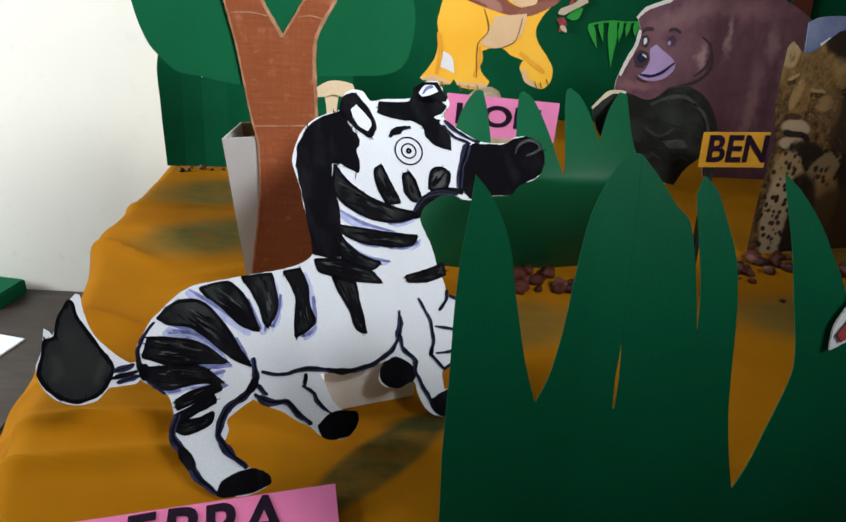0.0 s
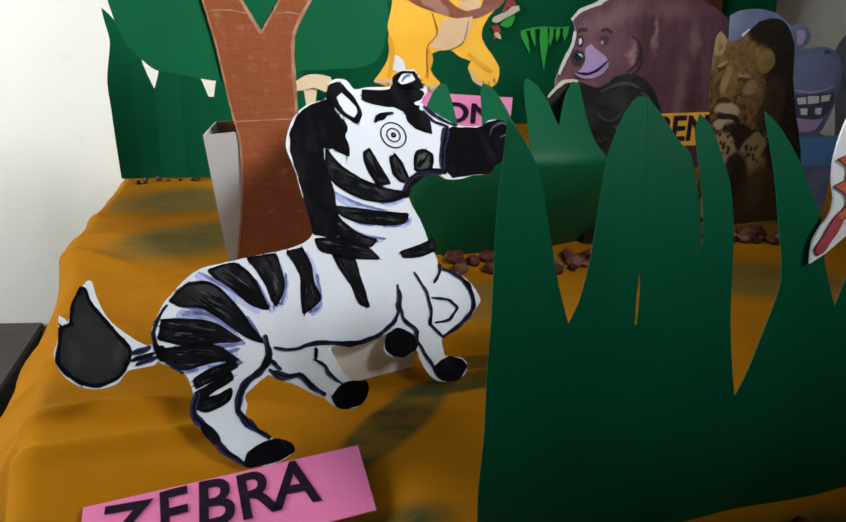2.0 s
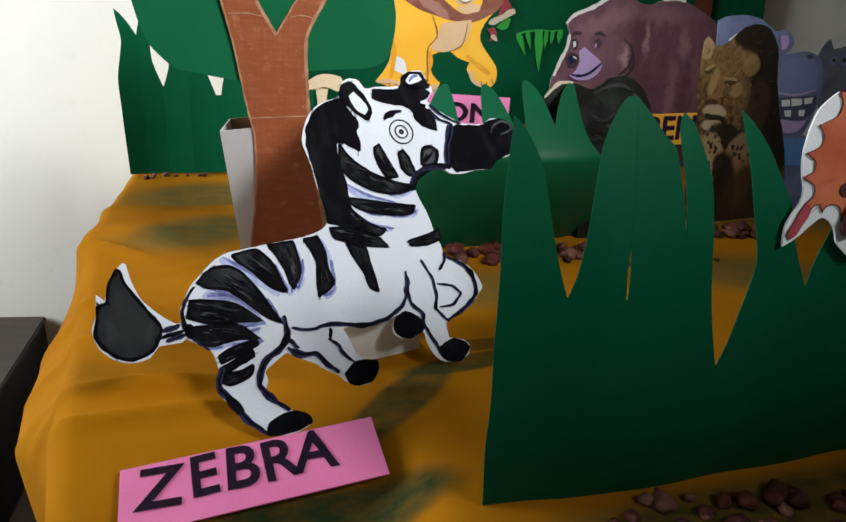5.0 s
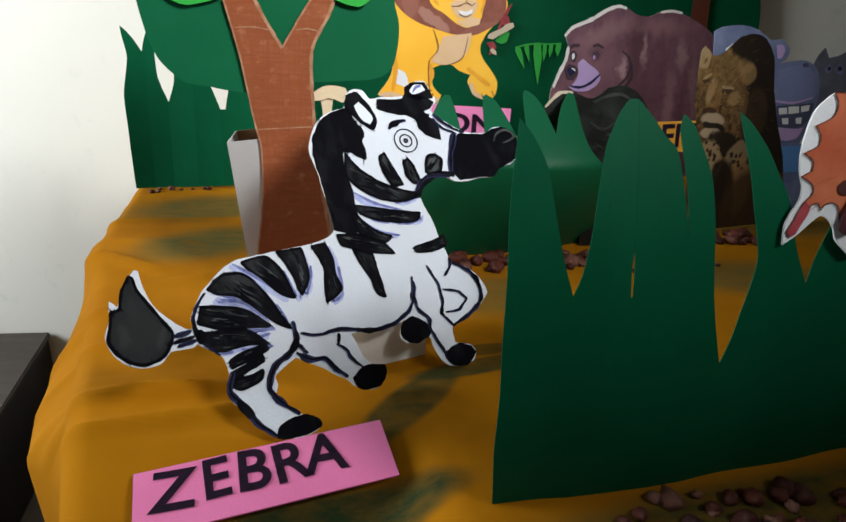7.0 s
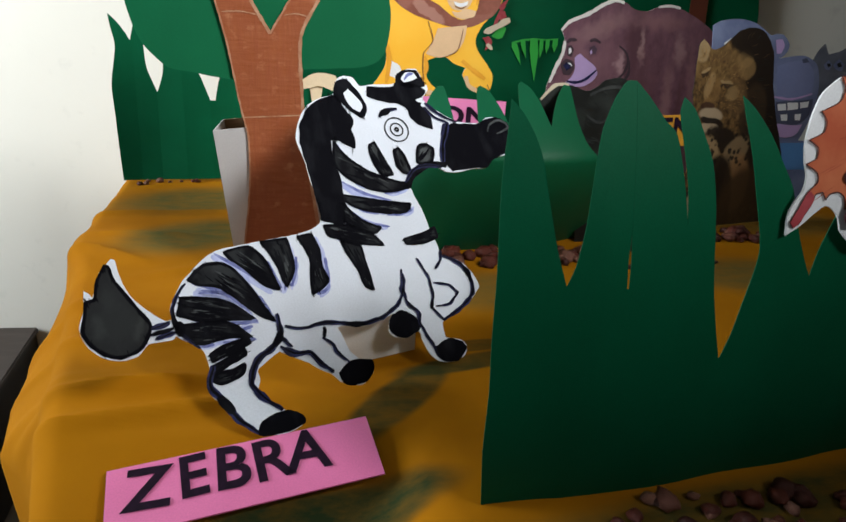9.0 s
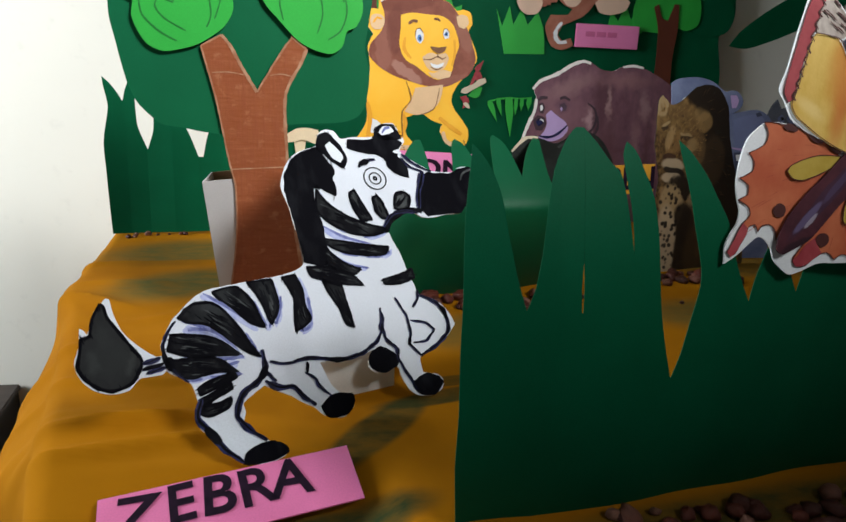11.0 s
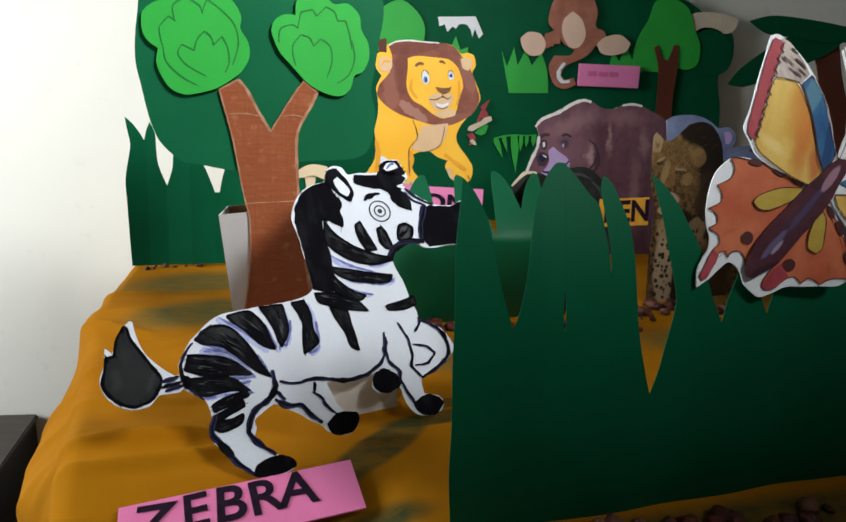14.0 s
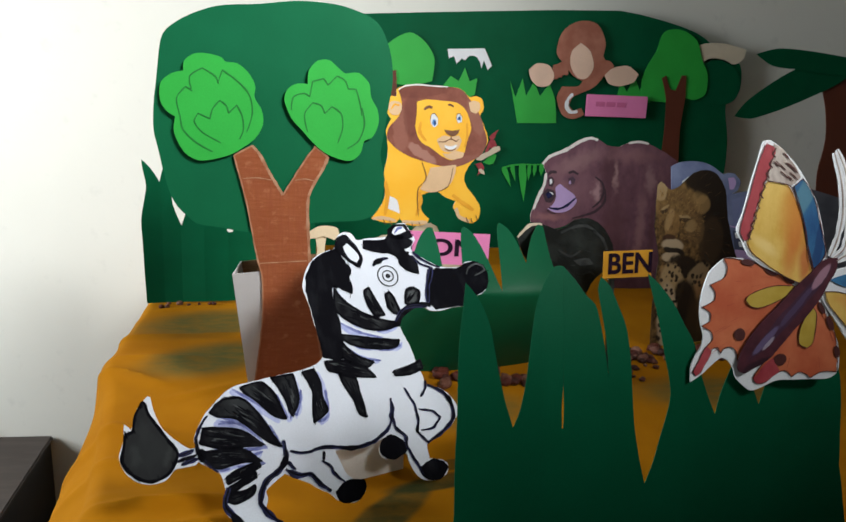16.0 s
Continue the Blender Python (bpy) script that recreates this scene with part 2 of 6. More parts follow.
TAIL_PAINT = patched("thin_black_tail_paint", (0.004, 0.005, 0.006), (0.014, 0.016, 0.017), (1, 1, 0.6), 60, 0.35, 0.75, ((-170, 76, 15, 15, 0, (0.013, 0.016, 0.016), 0.75), (-173, 92, 5, 9, 10, (0.014, 0.017, 0.017), 0.7), (-181, 74, 5, 8, 0, (0.026, 0.031, 0.030), 0.6), (-160, 70, 4, 8, -30, (0.032, 0.037, 0.036), 0.5)), 0.6, 0.15, 0.010, None, 0.8)
INK_FUR, PALE_FUR = (0.016, 0.010, 0.006), (0.44, 0.34, 0.22)
CAT_PRINT = patched("printed_big_cat_photograph", (0.040, 0.020, 0.007), (0.27, 0.16, 0.058), (1, 1, 1), 110, 0.40, 0.70, (
    (30, 205, 34, 22, 0, (0.36, 0.22, 0.08), 0.30), (100, 222, 36, 26, -30, INK_FUR, 0.98), (114, 185, 32, 60, 10, INK_FUR, 0.98), (128, 110, 40, 76, 0, INK_FUR, 0.97), (100, 150, 20, 30, 0, (0.05, 0.03, 0.015), 0.85),
    (72, 214, 12, 10, 0, (0.30, 0.19, 0.075), 0.5), (80, 240, 40, 20, -12, INK_FUR, 0.96), (78, 202, 12, 12, 10, (0.34, 0.21, 0.08), 0.6), (69, 166, 14, 20, 0, (0.20, 0.12, 0.05), 0.45), (2, 222, 9, 12, 0, (0.46, 0.33, 0.17), 0.7),
    (26, 172, 10, 18, -15, (0.30, 0.17, 0.06), 0.6), (22, 157, 10, 5, 0, (0.05, 0.022, 0.014), 0.9), (29, 146, 17, 8, -8, PALE_FUR, 0.95), (33, 137, 18, 5, -14, (0.012, 0.008, 0.006), 0.97), (29, 129, 15, 6, -5, PALE_FUR, 0.95),
    (10, 195, 6, 3, 25, (0.04, 0.022, 0.012), 0.85), (11, 200, 7, 2, 25, (0.50, 0.36, 0.18), 0.6), (47, 181, 9, 3, -10, (0.04, 0.022, 0.012), 0.85), (47, 186, 10, 2, -10, (0.50, 0.36, 0.18), 0.6), (30, 214, 16, 6, 0, (0.16, 0.09, 0.035), 0.5), (20, 182, 6, 14, -15, (0.46, 0.31, 0.14), 0.5), (60, 196, 8, 10, 0, (0.18, 0.10, 0.04), 0.5), (60, 172, 10, 8, 0, (0.42, 0.28, 0.12), 0.5),
    (52, 115, 26, 14, -10, INK_FUR, 0.96), (34, 92, 18, 26, 20, (0.40, 0.28, 0.14), 0.85), (82, 101, 20, 14, 30, (0.30, 0.21, 0.11), 0.8), (58, 66, 15, 26, 15, INK_FUR, 0.96), (90, 56, 20, 34, 0, (0.34, 0.19, 0.08), 0.7),
    (30, 40, 16, 46, 6, (0.48, 0.37, 0.24), 0.8), (66, 22, 18, 60, 0, INK_FUR, 0.95), (110, 20, 40, 50, 0, (0.05, 0.028, 0.012), 0.9)), 0.5, 0.3, 0.003, ((34, 92, 30, 34), (82, 101, 26, 20), (30, 40, 22, 55)))
BEAR_PAINT = patched("purple_brown_brushwork", (0.110, 0.047, 0.068), (0.205, 0.098, 0.126), (1.3, 1, 0.7), 48, 0.30, 0.78, (
    (-20, 190, 62, 48, 0, (0.245, 0.125, 0.15), 0.6), (-1, 238, 55, 18, 22, (0.30, 0.175, 0.18), 0.55), (57, 225, 22, 48, 0, (0.085, 0.034, 0.046), 0.8), (74, 120, 30, 90, 0, (0.10, 0.042, 0.05), 0.65),
    (70, 212, 6, 30, 4, (0.38, 0.235, 0.235), 0.7), (138, 206, 12, 30, 10, (0.34, 0.205, 0.215), 0.65), (126, 112, 11, 80, 0, (0.30, 0.165, 0.175), 0.7), (168, 150, 9, 80, 8, (0.28, 0.15, 0.155), 0.5), (150, 110, 7, 90, 0, (0.10, 0.042, 0.05), 0.6),
    (100, 250, 60, 14, 0, (0.29, 0.15, 0.155), 0.5), (37, 182, 10, 22, 8, (0.42, 0.26, 0.28), 0.85), (46, 178, 5, 26, 8, (0.07, 0.03, 0.04), 0.7), (-62, 205, 10, 22, 0, (0.10, 0.05, 0.09), 0.6), (-14, 205, 15, 13, 0, (0.12, 0.055, 0.085), 0.75),
    (-54, 135, 40, 8, 0, (0.30, 0.14, 0.14), 0.6)), 0.65, 0.2, 0.012, None, 0.85)
MANE_PAINT = patched("brown_mane_brushwork", (0.185, 0.058, 0.038), (0.275, 0.098, 0.066), (1, 1, 1), 40, 0.35, 0.7, (
    (-26, 250, 24, 7, -32, (0.42, 0.22, 0.17), 0.7), (-62, 282, 10, 34, 0, (0.30, 0.125, 0.09), 0.6), (58, 310, 9, 26, 20, (0.32, 0.14, 0.10), 0.55), (-30, 347, 40, 8, 8, (0.15, 0.045, 0.03), 0.6), (-44, 310, 12, 30, 0, (0.14, 0.042, 0.03), 0.55), (40, 238, 26, 8, 25, (0.31, 0.13, 0.095), 0.5)), 0.6, 0.2)
BODY_PENCIL = patched("shaded_maroon_pencil", (0.045, 0.010, 0.018), (0.095, 0.022, 0.032), (1, 1, 1), 60, 0.35, 0.7, (
    (30, 3, 36, 3.6, 46, (0.036, 0.020, 0.050), 0.6), (34, 7, 16, 1.8, 48, (0.075, 0.050, 0.11), 0.7), (12, -15, 11, 2.0, 46, (0.13, 0.10, 0.20), 0.75), (14, -17, 5, 1.1, 46, (0.42, 0.38, 0.46), 0.6), (51, 26, 9, 2.4, 52, (0.36, 0.20, 0.26), 0.85), (8, -32, 12, 4, 20, (0.02, 0.006, 0.012), 0.8)), 0.45, 0.4, 0.0015)
WING_BLEND = patched("blended_yellow_pencil", (0.58, 0.36, 0.06), (0.74, 0.52, 0.15), (1, 1, 0.5), 60, 0.35, 0.7, (
    (33, 60, 8, 40, -10, (0.52, 0.14, 0.025), 0.85), (30, 72, 10, 26, -12, (0.58, 0.24, 0.04), 0.8), (40, 36, 5, 18, -6, (0.45, 0.10, 0.03), 0.8), (10, 46, 12, 4, -35, (0.80, 0.62, 0.25), 0.6), (80, 6, 20, 6, -20, (0.56, 0.20, 0.04), 0.6)), 0.6, 0.25, 0.003, None, 0.8)
BLUE_BLEND = patched("blended_blue_pencil", (0.014, 0.075, 0.20), (0.040, 0.17, 0.33), (1, 1, 0.5), 50, 0.35, 0.7, ((37, 78, 5, 14, -25, (0.10, 0.24, 0.30), 0.7), (50, 50, 3, 30, -10, (0.010, 0.04, 0.13), 0.8)), 0.6, 0.25, 0.002)
PHOTO_BROWN = brushed("printed_brown_fur", (0.07, 0.036, 0.015), (0.15, 0.08, 0.034), (1, 1, 1), 90, 0.5)
PHOTO_GOLD = brushed("printed_golden_fur", (0.28, 0.16, 0.05), (0.44, 0.27, 0.095), (1, 1, 1), 90, 0.5)


def painted_wall(name, colour):
    m, nt, bsdf = nodes_of(name)
    c = mix_colour(nt, noise_fac(nt, 1.6, 4, 0.3, 0.7), colour, tuple(v * 0.93 for v in colour))
    c = mix_colour(nt, noise_fac(nt, 26, 5, 0.62, 0.9), c, tuple(v * 0.8 for v in colour))
    nt.links.new(c, bsdf.inputs["Base Color"])
    bsdf.inputs["Roughness"].default_value = 0.75
    n1 = bump(nt, bsdf, noise_fac(nt, 5, 3, 0.2, 0.8), 0.25, 0.004)
    bump(nt, bsdf, noise_fac(nt, 160, 3, 0.2, 0.8), 0.12, 0.001, n1)
    return m


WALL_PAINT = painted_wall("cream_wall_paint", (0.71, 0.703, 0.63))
# for unseen walls, kept dark so little light bounces onto the table's front
DIM_PAINT = painted_wall("dark_unseen_wall_paint", (0.11, 0.105, 0.097))
CEILING_PAINT = painted_wall("white_ceiling_paint", (0.62, 0.61, 0.58))
FLOOR_STONE = painted_wall("dull_floor_stone", (0.09, 0.075, 0.06))
# chest laminate with the shade of its upright faces put into the colour
SHADED_WOOD = brushed("shaded_brown_laminate", (0.005, 0.004, 0.0035), (0.010, 0.0075, 0.006), (1, 6, 1), 10, 0.5)
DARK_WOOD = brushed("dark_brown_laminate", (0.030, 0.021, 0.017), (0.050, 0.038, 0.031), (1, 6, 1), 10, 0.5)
TABLE_WOOD = brushed("plain_table_wood", (0.12, 0.07, 0.04), (0.2, 0.12, 0.07), (1, 9, 1), 8, 0.55)


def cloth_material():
    """Ochre cotton with green paint rubbed on it, and front-right shade painted in, as soft patches."""
    m, nt, bsdf = nodes_of("ochre_cotton")
    base = mix_colour(nt, noise_fac(nt, 5, 4, 0.3, 0.7), (0.39, 0.156, 0.004), (0.28, 0.103, 0.003))
    tc = nt.nodes.new("ShaderNodeTexCoord")
    grain = noise_fac(nt, 34, 6, 0.36, 0.62, stretch=(1, 2.2, 1), rough=0.65)
    # centre x, y; half length, half width; turn; strength; the last is painted-in shade
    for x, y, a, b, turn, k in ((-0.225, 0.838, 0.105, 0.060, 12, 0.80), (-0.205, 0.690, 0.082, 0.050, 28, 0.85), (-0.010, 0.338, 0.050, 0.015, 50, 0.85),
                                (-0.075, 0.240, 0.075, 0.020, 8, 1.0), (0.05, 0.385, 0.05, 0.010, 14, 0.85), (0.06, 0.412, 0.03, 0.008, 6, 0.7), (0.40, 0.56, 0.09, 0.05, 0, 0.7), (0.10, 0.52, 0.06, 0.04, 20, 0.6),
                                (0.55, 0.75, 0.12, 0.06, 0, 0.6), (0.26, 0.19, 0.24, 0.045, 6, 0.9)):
        mp = nt.nodes.new("ShaderNodeMapping")
        mp.vector_type = "TEXTURE"
        mp.inputs["Location"].default_value = (x, y, 0)
        mp.inputs["Rotation"].default_value = (0, 0, radians(turn))
        mp.inputs["Scale"].default_value = (a * 1.5, b * 1.5, 1)
        nt.links.new(tc.outputs["Object"], mp.inputs[0])
        g = nt.nodes.new("ShaderNodeTexGradient")
        g.gradient_type = "SPHERICAL"
        nt.links.new(mp.outputs[0], g.inputs[0])
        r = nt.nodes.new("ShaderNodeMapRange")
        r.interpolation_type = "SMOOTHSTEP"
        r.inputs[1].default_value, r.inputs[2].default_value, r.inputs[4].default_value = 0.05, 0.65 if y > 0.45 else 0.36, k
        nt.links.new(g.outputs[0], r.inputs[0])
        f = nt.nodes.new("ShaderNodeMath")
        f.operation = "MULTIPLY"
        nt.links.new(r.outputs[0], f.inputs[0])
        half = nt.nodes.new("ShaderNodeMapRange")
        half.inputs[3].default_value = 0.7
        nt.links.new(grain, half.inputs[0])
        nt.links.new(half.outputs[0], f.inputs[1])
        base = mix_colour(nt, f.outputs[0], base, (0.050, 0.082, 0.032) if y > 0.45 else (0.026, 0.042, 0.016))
    nt.links.new(base, bsdf.inputs["Base Color"])
    bsdf.inputs["Roughness"].default_value = 0.95
    bsdf.inputs["Specular IOR Level"].default_value = 0.04
    n1 = bump(nt, bsdf, noise_fac(nt, 11, 3, 0.2, 0.8), 0.35, 0.006)
    bump(nt, bsdf, noise_fac(nt, 1400, 2, 0.2, 0.8), 0.3, 0.0004, n1)
    return m


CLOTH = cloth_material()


def stone_material():
    m, nt, bsdf = nodes_of("polished_pebble")
    oi = nt.nodes.new("ShaderNodeObjectInfo")
    ramp = nt.nodes.new("ShaderNodeValToRGB")
    els = ramp.color_ramp.elements
    els[0].color, els[1].color = (0.012, 0.003, 0.003, 1), (0.15, 0.050, 0.030, 1)
    for p, c in ((0.35, (0.055, 0.010, 0.007, 1)), (0.7, (0.12, 0.024, 0.014, 1)), (0.92, (0.32, 0.16, 0.11, 1))):
        e = els.new(p)
        e.color = c
    nt.links.new(oi.outputs["Random"], ramp.inputs[0])
    c = mix_colour(nt, noise_fac(nt, 60, 4, 0.35, 0.7), ramp.outputs[0], (0.07, 0.018, 0.010))
    nt.links.new(c, bsdf.inputs["Base Color"])
    bsdf.inputs["Specular IOR Level"].default_value = 0.3
    bsdf.inputs["Roughness"].default_value = 0.42
    bump(nt, bsdf, noise_fac(nt, 160, 4, 0.3, 0.7), 0.5, 0.0006)
    return m


PEBBLE = stone_material()
ROCK = brushed("pale_sandy_rock", (0.34, 0.26, 0.17), (0.52, 0.42, 0.29), (1, 1, 1), 30, 0.8)


# ---- building helpers ----
def part(name, bm, material, parent=None, label="", smooth=False):
    me = bpy.data.meshes.new(name)
    bm.to_mesh(me)
    bm.free()
    for mt in material if isinstance(material, (list, tuple)) else [material]:
        me.materials.append(mt)
    if smooth:
        for p in me.polygons:
            p.use_smooth = True
        me.set_sharp_from_angle(angle=radians(40))
    ob = new(name, me)
    if parent:
        ob.parent = parent
    if label:
        ob["label"] = label
    return ob


def empty(name, m):
    ob = new(name)
    ob.empty_display_size = 0.02
    ob.matrix_world = m
    return ob


def mm(points):
    return [Vector((x / 1000, 0, z / 1000)) for x, z in points]


def curve(points, closed=True, steps=4):
    """A smooth line through the points that keeps sharp corners sharp."""
    n = len(points)
    tangents = []
    for i, p in enumerate(points):
        a = points[i - 1] if closed or i else p
        b = points[(i + 1) % n] if closed or i < n - 1 else p
        u, v = p - a, b - p
        sharp = u.length < 1e-6 or v.length < 1e-6 or u.angle(v) > radians(62)
        tangents.append(Vector() if sharp else (u.normalized() + v.normalized()) * 0.5 * min(u.length, v.length))
    out = []
    for i in range(n if closed else n - 1):
        p, q, s, e = points[i], points[(i + 1) % n], tangents[i], tangents[(i + 1) % n]
        for k in range(steps):
            t = k / steps
            out.append(p * (2 * t ** 3 - 3 * t * t + 1) + s * (t ** 3 - 2 * t * t + t) + q * (3 * t * t - 2 * t ** 3) + e * (t ** 3 - t * t))
    if not closed:
        out.append(points[-1].copy())
    return out


def area_of(loop):
    return 0.5 * sum(a.x * b.z - b.x * a.z for a, b in zip(loop, loop[1:] + loop[:1]))


def slab(bm, loop, front=0.0, thick=0.0012, face=0, edge=1):
    """A flat sheet cut along the loop; its front looks along -y."""
    if area_of(loop) < 0:
        loop = loop[::-1]
    fr = [bm.verts.new((p.x, front, p.z)) for p in loop]
    bk = [bm.verts.new((p.x, front + thick, p.z)) for p in loop]
    faces = [bm.faces.new(fr), bm.faces.new(bk[::-1])]
    faces[0].material_index = face
    for f in faces:
        f.normal_update()
    faces[1].material_index = edge
    n = len(loop)
    for i in range(n):
        f = bm.faces.new((fr[i], bk[i], bk[(i + 1) % n], fr[(i + 1) % n]))
        f.material_index = edge
    bmesh.ops.triangulate(bm, faces=faces, ngon_method="EAR_CLIP")


def uneven(loop, amount=0.0004, scale=220):
    """The unsteady edge of a cut or a brush."""
    out = []
    for p in loop:
        for s, k in ((scale, amount), (scale * 3.1, amount * 0.5)):
            p = p + k * Vector((noise.noise(p * s), 0, noise.noise(p * s + Vector((9, 9, 9)))))
        out.append(p)
    return out


def grown(loop, by):
    """The loop moved outwards."""
    sign = 1 if area_of(loop) > 0 else -1
    out = []
    for i, p in enumerate(loop):
        d = loop[(i + 1) % len(loop)] - loop[i - 1]
        d = d.normalized() if d.length > 1e-9 else Vector((0, 0, 0))
        out.append(p + sign * by * Vector((d.z, 0, -d.x)))
    return out


def film_of(bm, loop, lift, index):
    """A film of paint on the front of a sheet."""
    loop = uneven(loop)
    if area_of(loop) < 0:
        loop = loop[::-1]
    f = bm.faces.new([bm.verts.new((p.x, -lift, p.z)) for p in loop])
    f.material_index = index
    f.normal_update()
    bmesh.ops.triangulate(bm, faces=[f], ngon_method="EAR_CLIP")


def stroke(bm, points, width, lift, index, taper=0.5, steps=5):
    """A pen line that swells in its middle."""
    line = curve(points, False, steps)
    n = len(line)
    pairs = []
    for i, p in enumerate(line):
        d = (line[min(i + 1, n - 1)] - line[max(i - 1, 0)]).normalized()
        s = Vector((-d.z, 0, d.x))
        t = i / (n - 1)
        w = width * 0.5 * (taper + (1 - taper) * math.sin(math.pi * t) ** 0.6) * (1 + 0.38 * noise.noise(p * 160) + 0.2 * noise.noise(p * 420))
        pairs.append([bm.verts.new((p.x + k * w * s.x, -lift, p.z + k * w * s.z)) for k in (1, -1)])
    for (a, b), (c, d) in zip(pairs, pairs[1:]):
        f = bm.faces.new((a, b, d, c))
        f.material_index = index
        f.normal_update()
        if f.normal.y > 0:
            f.normal_flip()


def ring(bm, centre, radius, width, lift, index, n=28):
    for i in range(n):
        a, b = 2 * math.pi * i / n, 2 * math.pi * (i + 1) / n
        vs = [bm.verts.new((centre.x + r * math.cos(t), -lift, centre.z + r * math.sin(t))) for r, t in ((radius, a), (radius, b), (radius - width, b), (radius - width, a))]
        f = bm.faces.new(vs)
        f.material_index = index
        f.normal_update()
        if f.normal.y > 0:
            f.normal_flip()


def block(bm, x0, y0, z0, x1, y1, z1, bevel=0.0, index=0):
    m = Matrix.Translation(((x0 + x1) / 2, (y0 + y1) / 2, (z0 + z1) / 2)) @ Matrix.Diagonal((x1 - x0, y1 - y0, z1 - z0, 1))
    made = bmesh.ops.create_cube(bm, size=1, matrix=m)["verts"]
    for f in {f for v in made for f in v.link_faces}:
        f.material_index = index
    if bevel:
        bmesh.ops.bevel(bm, geom=list({e for v in made for e in v.link_edges}), offset=bevel, segments=2, affect="EDGES")


def written(name, body, size, m, material, parent, bold=0.0, wide=1.0):
    data = bpy.data.curves.new(name, "FONT")
    data.body, data.size, data.align_x, data.align_y = body, size, "CENTER", "CENTER"
    data.offset, data.extrude = bold, 0.0001
    data.materials.append(material)
    ob = new(name, data)
    ob.parent = parent
    ob.matrix_basis = m @ Matrix.Diagonal((wide, 1, 1, 1))
    return ob


# ---- room ----
def room():
    spans = (("wall_back", (-2.32, 1.45, -0.75), (2.2, 1.57, 1.9), WALL_PAINT, "cream painted wall behind the model table"),
             ("wall_front", (-2.20, -0.87, -0.75), (2.2, -0.75, 1.9), DIM_PAINT, "unseen dark grey wall behind the viewer, added to cut bounce"),
             ("wall_left", (-2.32, -0.87, -0.75), (-2.20, 0.10, 1.9), WALL_PAINT, "cream painted side wall before the window"),
             ("wall_left_far", (-2.32, 1.10, -0.75), (-2.20, 1.45, 1.9), WALL_PAINT, "cream painted side wall past the window"),
             ("wall_left_low", (-2.32, 0.10, -0.75), (-2.20, 1.10, 0.07), WALL_PAINT, "cream painted side wall under the window"),
             ("wall_left_high", (-2.32, 0.10, 1.17), (-2.20, 1.10, 1.9), WALL_PAINT, "cream painted side wall over the window"),
             ("wall_right", (2.2, -0.87, -0.75), (2.32, 1.45, 1.9), DIM_PAINT, "unseen dark grey side wall, added to cut bounce"),
             ("floor", (-2.32, -0.87, -0.85), (2.32, 1.57, -0.75), FLOOR_STONE, "dull brown stone floor of the room"),
             ("ceiling", (-2.32, -0.87, 1.9), (2.32, 1.57, 2.0), CEILING_PAINT, "plain white painted ceiling"))
    for name, a, b, mt, label in spans:
        bm = bmesh.new()
        block(bm, *a, *b)
        tagged(part(name, bm, mt), label, name.split("_")[0], kind="structure")


room()

# table edge along its left side: y and x
EDGE = ((0.00, -0.215), (0.20, -0.217), (0.25, -0.224), (0.30, -0.238), (0.356, -0.252), (0.42, -0.268), (0.52, -0.291), (0.60, -0.314), (0.655, -0.334), (0.69, -0.343), (0.74, -0.343), (0.96, -0.360), (1.42, -0.365))
# how far out the cloth flares a hand's width lower: y and x
FLARE = ((0.00, -0.215), (0.25, -0.226), (0.315, -0.244), (0.345, -0.268), (0.377, -0.298), (0.42, -0.311), (0.46, -0.320), (0.52, -0.328), (0.59, -0.334), (0.69, -0.343), (0.74, -0.343), (0.96, -0.360), (1.42, -0.365))


def edge_x(y, rim=EDGE):
    for (a, p), (b, q) in zip(rim, rim[1:]):
        if y <= b:
            t = max(0, (y - a) / (b - a))
            return p + (q - p) * t
    return rim[-1][1]


# soft wrinkles: from x, y to x, y; height
WRINKLES = ((-0.335, 0.665, -0.24, 0.60, 0.0042), (-0.305, 0.52, -0.20, 0.475, 0.0040), (-0.27, 0.305, -0.10, 0.345, 0.0055), (-0.33, 0.70, -0.20, 0.685, 0.0028),
            (-0.285, 0.44, -0.15, 0.425, 0.0030), (-0.12, 0.63, -0.25, 0.56, 0.0022), (-0.34, 0.90, -0.18, 0.93, 0.003), (-0.253, 0.356, -0.224, 0.26, 0.0055), (-0.25, 0.352, -0.13, 0.368, 0.0065))


